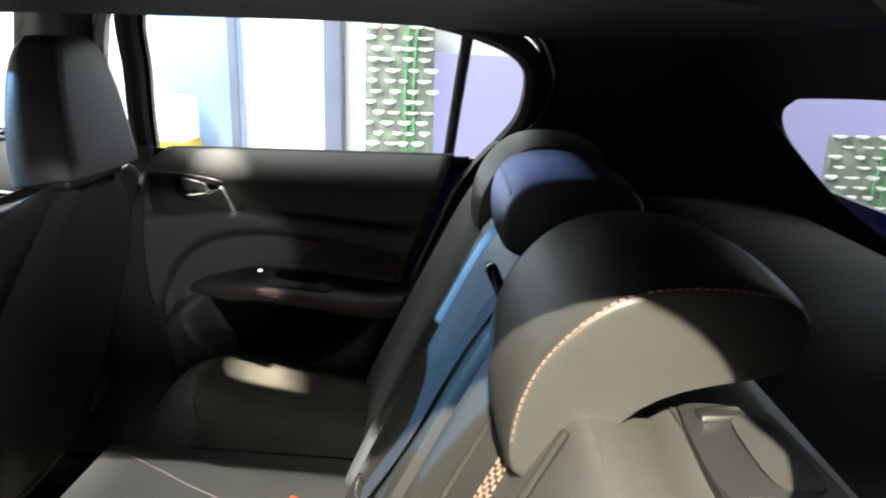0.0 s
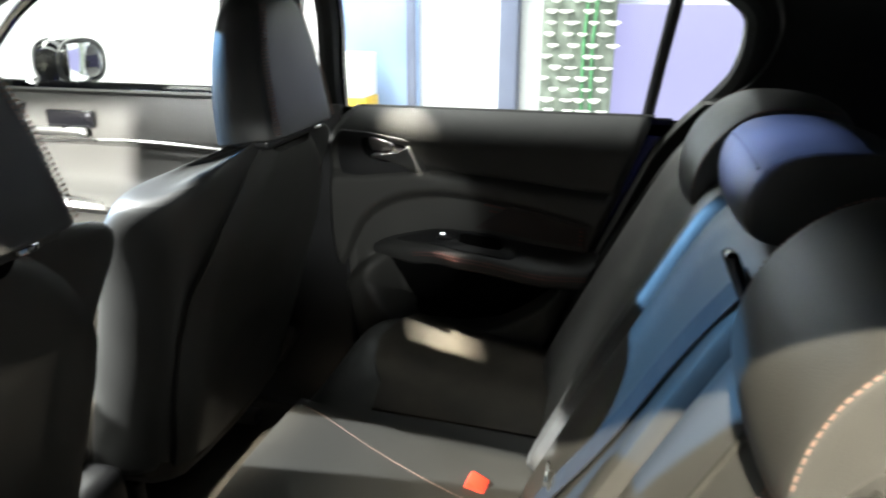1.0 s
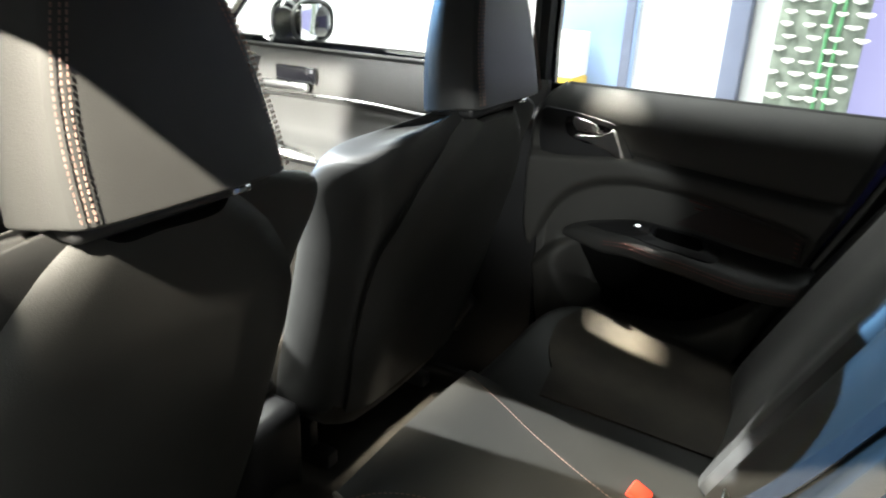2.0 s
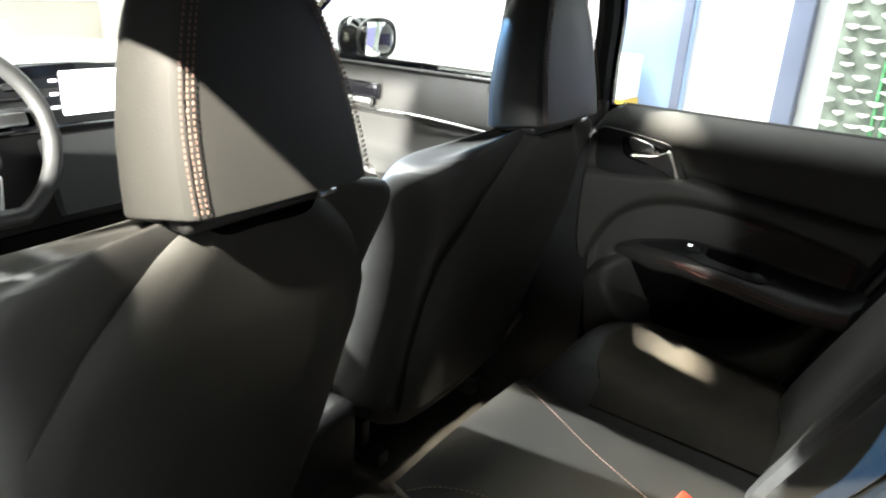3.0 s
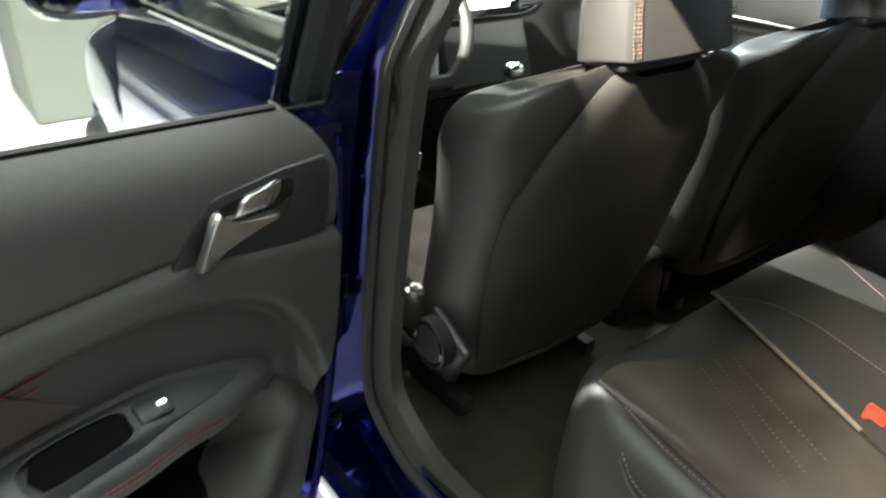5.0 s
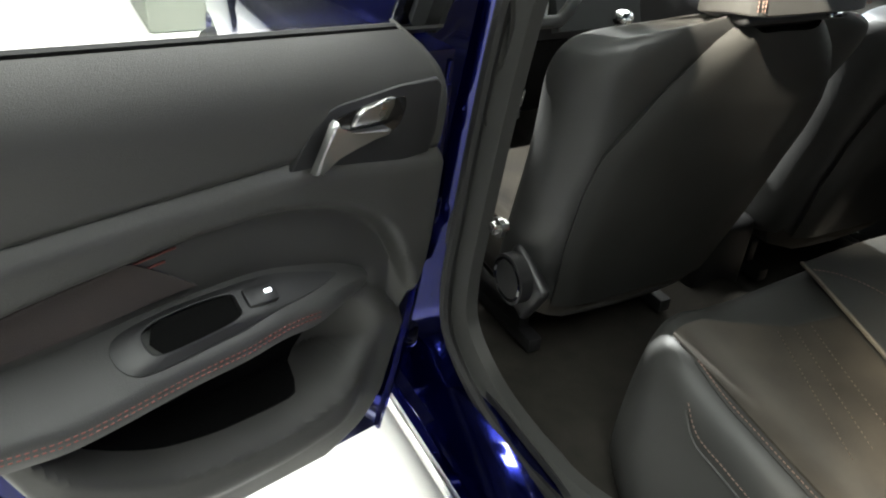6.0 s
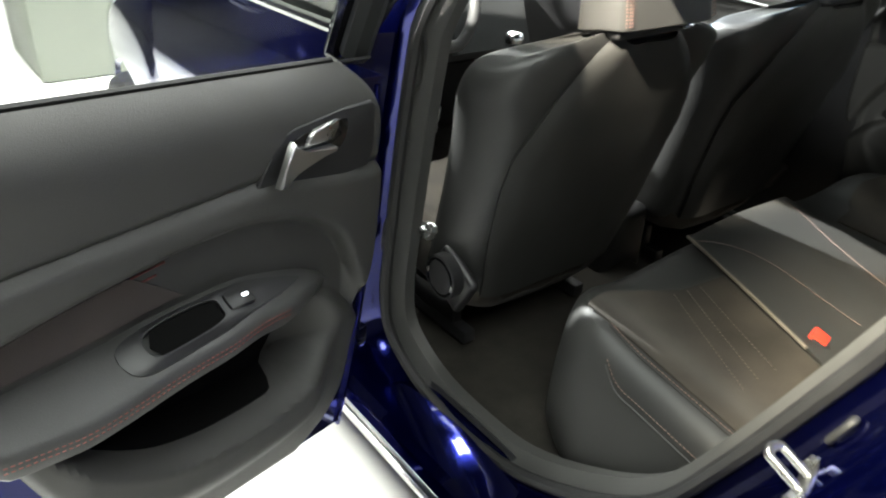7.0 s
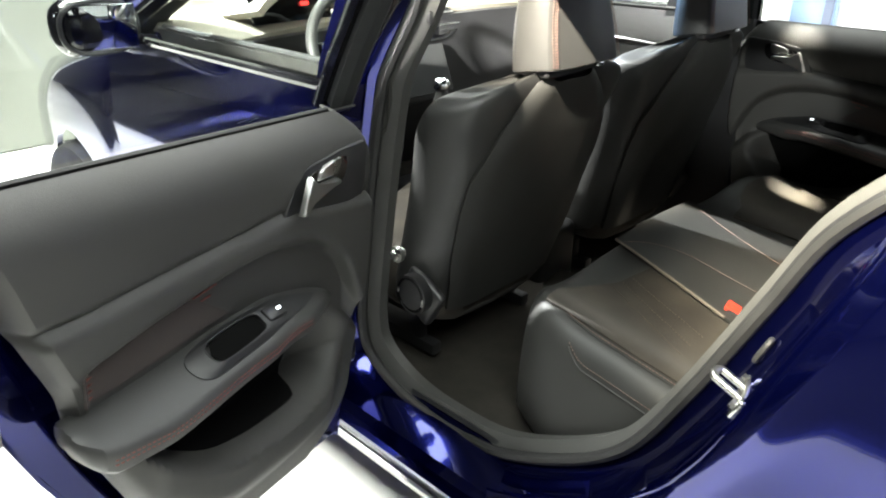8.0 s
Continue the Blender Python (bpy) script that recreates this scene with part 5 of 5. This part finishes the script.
part("belt_guide", rbox((-0.652, 0.118, 1.165), (0.02, 0.085, 0.03), 0.008, 3), HARD, fbelt)

# ---- dashboard ----
dash = thing("dashboard", "dark dashboard with a lit touchscreen and air vents", "dashboard", (CX, 1.1, 0.6))
# the top's pale colour carries part of the light falling on it
part("top_pad", sheet(lambda u, v: (CX + lerp(-0.72, 0.72, v), lerp(0.93, 1.42, u) - 0.08 * (2 * v - 1) ** 2, 1.052 - 0.035 * (1 - u) ** 3 - 0.02 * abs(2 * v - 1) ** 3 - 0.01 * u), 16, 24, 0.03), LIT_DASH, dash, "soft dashboard top with strong light painted into its pale colour")
def fascia(u, v):
    z = lerp(0.72, 1.03, u)
    return (CX + lerp(-0.72, 0.72, v), 0.945 - 0.08 * (2 * v - 1) ** 2 + 0.05 * (1 - u), z)
part("fascia", sheet(fascia, 10, 24, 0.04), HARD, dash, "black fascia")
part("lower_fascia", sheet(lambda u, v: (CX + lerp(-0.72, 0.72, v), 0.99 + 0.20 * (1 - u), lerp(0.42, 0.72, u)), 6, 12, 0.03), HARD, dash)
# one gloss panel that runs from vent to vent round the screen and ends in points
LEAF = [(-0.225, 1.010), (-0.205, 1.036), (-0.160, 1.060), (-0.10, 1.074), (0.0, 1.074), (0.175, 1.070), (0.215, 1.060), (0.262, 1.040), (0.312, 1.010), (0.330, 0.989), (0.315, 0.972), (0.280, 0.954), (0.222, 0.941), (0.0, 0.945), (-0.10, 0.945), (-0.160, 0.955), (-0.205, 0.978)]
scr = part("screen_frame", slab(LEAF, lambda a, b, q: (a, 0.935 - q, b), 0.028, 0.006, 3), GLOSS, dash, "gloss black panel round screen and vents")
part("screen_rim", tube(smooth_line([(a, 0.906, b) for a, b in [(-0.20, 0.974)] + LEAF[-2:-9:-1]], 4), 0.0035, 6), CHROME, scr, "chrome line under the screen panel")
part("screen", rbox((0.068, 0.9035, 1.012), (0.195, 0.008, 0.092), 0.003), SCREEN, scr, "lit white touchscreen")
for sx in (-1, 1):
    for k in range(3):
        part("screen_key", rbox((0.068 + sx * 0.113, 0.9045, 1.040 - 0.028 * k), (0.016, 0.006, 0.005), 0.001), WHITELIGHT, scr)
for x0, sx in ((0.250, 1), (-0.135, -1)):
    v = part("air_vent", slab([(x0 - sx * 0.040, 1.052), (x0 + sx * 0.010, 1.040), (x0 + sx * 0.052, 1.012), (x0 + sx * 0.066, 0.991), (x0 + sx * 0.045, 0.972), (x0 - sx * 0.005, 0.957), (x0 - sx * 0.040, 0.955)], lambda a, b, q: (a, 0.908 - q, b), 0.003), LINER, dash, "black air vent with bright slats")
    for k in range(4):
        z = 0.968 + 0.021 * k
        reach = table([(0.96, 0.02), (0.990, 0.062), (1.012, 0.048), (1.05, 0.0)], z)
        part("vent_slat", rbox((x0 + sx * (reach - 0.038) / 2, 0.902, z), (reach + 0.036, 0.008, 0.005), 0.002), SATIN if k % 2 else HARD, v)
# centre stack and console
stack = thing("centre_console", "black centre console with lit keys", "console", (CX + 0.03, 0.7, 0.3))
part("stack_face", sheet(lambda u, v: (0.065 + lerp(-0.15, 0.15, v), lerp(0.865, 0.925, u), lerp(0.76, 0.915, u)), 6, 6, 0.03), LINER, stack)
part("trim_line", tube([(-0.06, 0.890, 0.866), (0.205, 0.890, 0.866)], 0.004, 6), CHROME, stack)
for k, mat in enumerate((WHITELIGHT, REDLIGHT, WHITELIGHT)):
    part("lit_key", rbox((0.005 + 0.085 * k, 0.876, 0.812), (0.022, 0.010, 0.005), 0.002, turn=(45, 0, 0)), mat, stack)
part("console_body", rbox((0.045, 0.56, 0.36), (0.17, 0.72, 0.22), 0.03, 3), HARD, stack)
part("console_lid", rbox((0.045, 0.40, 0.485), (0.16, 0.26, 0.04), 0.018, 3), LEATHER, stack)
part("gear_knob", rbox((0.05, 0.74, 0.826), (0.052, 0.060, 0.044), 0.024, 4), CHROME, stack, "silver gear knob")
part("gear_gaiter", loft([[(0.055 + r * math.cos(t), 0.74 + r * math.sin(t), z) for t in np.linspace(0, 2 * math.pi, 13)[:-1]] for r, z in ((0.075, 0.46), (0.06, 0.62), (0.04, 0.74), (0.016, 0.815))]), LEATHER, stack)
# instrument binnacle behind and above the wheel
inst = part("instrument_hood", sheet(lambda u, v: (-0.37 + lerp(-0.16, 0.16, v), lerp(0.88, 1.08, u), 1.14 - 0.055 * abs(2 * v - 1) ** 3 - 0.03 * u), 8, 14, 0.02), LIT_DASH, dash, "soft instrument hood with strong light painted into its pale colour")
part("instrument_face", rbox((-0.37, 0.97, 1.085), (0.29, 0.02, 0.10), 0.02, 3, turn=(-14, 0, 0)), GLOSS, inst)
part("telltale", rbox((-0.33, 0.957, 1.10), (0.03, 0.004, 0.012), 0.002, turn=(-14, 0, 0)), REDLIGHT, inst)

# ---- steering wheel ----
sw_m = Matrix.Translation((-0.375, 0.63, 1.005)) @ Matrix.Rotation(radians(-22), 4, "X")
sw = thing("steering_wheel", "small leather steering wheel with silver spokes", "steering wheel", (0, 0, 0), sw_m)
rim = []
for t in np.linspace(0, 2 * math.pi, 49)[:-1]:
    a, b = 0.168 * math.cos(t), 0.160 * math.sin(t)
    rim.append((a, 0, max(b, -0.138 - 0.006 * math.cos(t) ** 2)))
part("rim", tube(rim, 0.0155, 10, closed=True), LEATHER, sw, "dark leather rim")
part("hub", rbox((0, 0.01, -0.008), (0.155, 0.055, 0.125), 0.035, 4), TRIM, sw, "dark airbag cover with a plain badge shape")
part("badge", rbox((0, -0.020, 0.005), (0.022, 0.004, 0.026), 0.002), SATIN, sw)
for sx in (-1, 1):
    part("spoke", rbox((sx * 0.115, 0.01, 0.015), (0.10, 0.02, 0.045), 0.010, 3), GLOSS, sw)
    part("spoke_trim", rbox((sx * 0.105, -0.003, 0.018), (0.06, 0.010, 0.022), 0.004), SATIN, sw, "satin silver spoke trim")
    part("lower_spoke", rbox((sx * 0.045, 0.006, -0.100), (0.034, 0.018, 0.075), 0.007, 3, turn=(0, sx * 14, 0)), SATIN, sw, "satin silver lower spoke")
part("lower_clip", rbox((0, -0.004, -0.143), (0.07, 0.014, 0.018), 0.006), CHROME, sw)
part("column", tube([(0, 0.03, -0.01), (0, 0.30, -0.01)], 0.05, 12), HARD, sw)

# ---- display stand behind the car's far side ----
single("display_wall", rbox((4.60, 1.20, 1.5), (0.06, 0.62, 3.0), 0.01), BLUEWALL, "pale blue display panel on the stand wall", "panel", base=(4.60, 1.20, 0))
single("display_wall", rbox((4.58, 0.94, 1.5), (0.07, 0.07, 3.0), 0.01), COLUMN, "narrow slate-blue edge panel of the stand wall", "panel", base=(4.58, 0.94, 0))
single("stand_column", rbox((4.52, 0.185, 1.9), (0.16, 0.13, 3.8), 0.01), COLUMN, "slate grey column of the display stand", "column", base=(4.52, 0.185, 0))
single("led_wall", rbox((4.59, -3.2, 0.62), (0.06, 5.3, 1.20), 0.01), LEDWALL, "glowing lilac display wall", "display wall", base=(4.59, -3.2, 0))
counter = thing("display_box", "white display box with a yellow base", "display box", (4.3, 1.33, 0))
part("box_body", rbox((4.30, 1.33, 0.72), (0.30, 0.31, 0.31), 0.02), WHITEWALL, counter)
part("box_base", rbox((4.30, 1.33, 0.285), (0.31, 0.32, 0.57), 0.02), YELLOW, counter, "yellow base")


def plant_board(y0, y1, z1, label):
    b = thing("plant_board", label, "display board", (4.42, (y0 + y1) / 2, 0), group="plant boards")
    part("board", rbox((4.45, (y0 + y1) / 2, z1 / 2), (0.08, abs(y1 - y0), z1), 0.01), FOLIAGE, b)
    rng = random.Random(3 + int(abs(y0) * 10))
    n = 0
    rows = int(z1 / 0.075)
    for i in range(rows):
        z = 0.12 + i * 0.075
        for k in range(4):
            y = lerp(y0, y1, (k + 0.5 + 0.35 * (i % 2) - 0.17) / 4) + rng.uniform(-0.03, 0.03)
            w, h = rng.uniform(0.035, 0.062), rng.uniform(0.010, 0.018)
            ring = lambda r, x: [(x, y + r * w * math.cos(t), z + r * h * math.sin(t) + 0.5 * h * abs(math.cos(t))) for t in np.linspace(0, 2 * math.pi, 9)[:-1]]
            part("petal_cluster", loft([ring(1.0, 4.405), ring(0.9, 4.375), ring(0.4, 4.36)]), PETAL, b)
    for k in range(2):
        y = lerp(y0, y1, 0.62 + 0.12 * k)
        part("stem", tube([(4.40, y, 0.1), (4.39, y + 0.02, z1 * 0.5), (4.385, y - 0.02, z1 * 0.95)], 0.012, 6), LEAFGREEN, b, "green stem")


plant_board(-0.06, -0.56, 1.9, "dark plant board with rows of white petals")
plant_board(-3.50, -4.10, 0.72, "low dark plant board with rows of white petals")
single("display_wall", rbox((4.60, 0.03, 1.9), (0.05, 0.16, 3.8), 0.01), WHITEWALL, "white slatted strip beside the column", "panel", base=(4.60, 0.03, 0))

# ---- hall in front of the car ----
single("hall_column", rbox((-0.325, 4.4, 3.0), (0.95, 0.95, 6.0), 0.03), CREAM, "square cream hall column on the white floor", "column", base=(-0.325, 4.4, 0))
sign = thing("display_plinth", "low black display plinth with a red corner", "display plinth", (3.4, 8.4, 0))
part("plinth_body", rbox((3.4, 8.4, 0.42), (2.2, 0.5, 0.84), 0.02), GLOSS, sign)
part("plinth_light", rbox((2.6, 8.13, 0.55), (0.25, 0.02, 0.08), 0.005), REDLIGHT, sign, "red light strip")
part("plinth_bar", rbox((3.1, 8.14, 0.60), (0.5, 0.012, 0.06), 0.003), WHITEWALL, sign, "pale lettering bar")
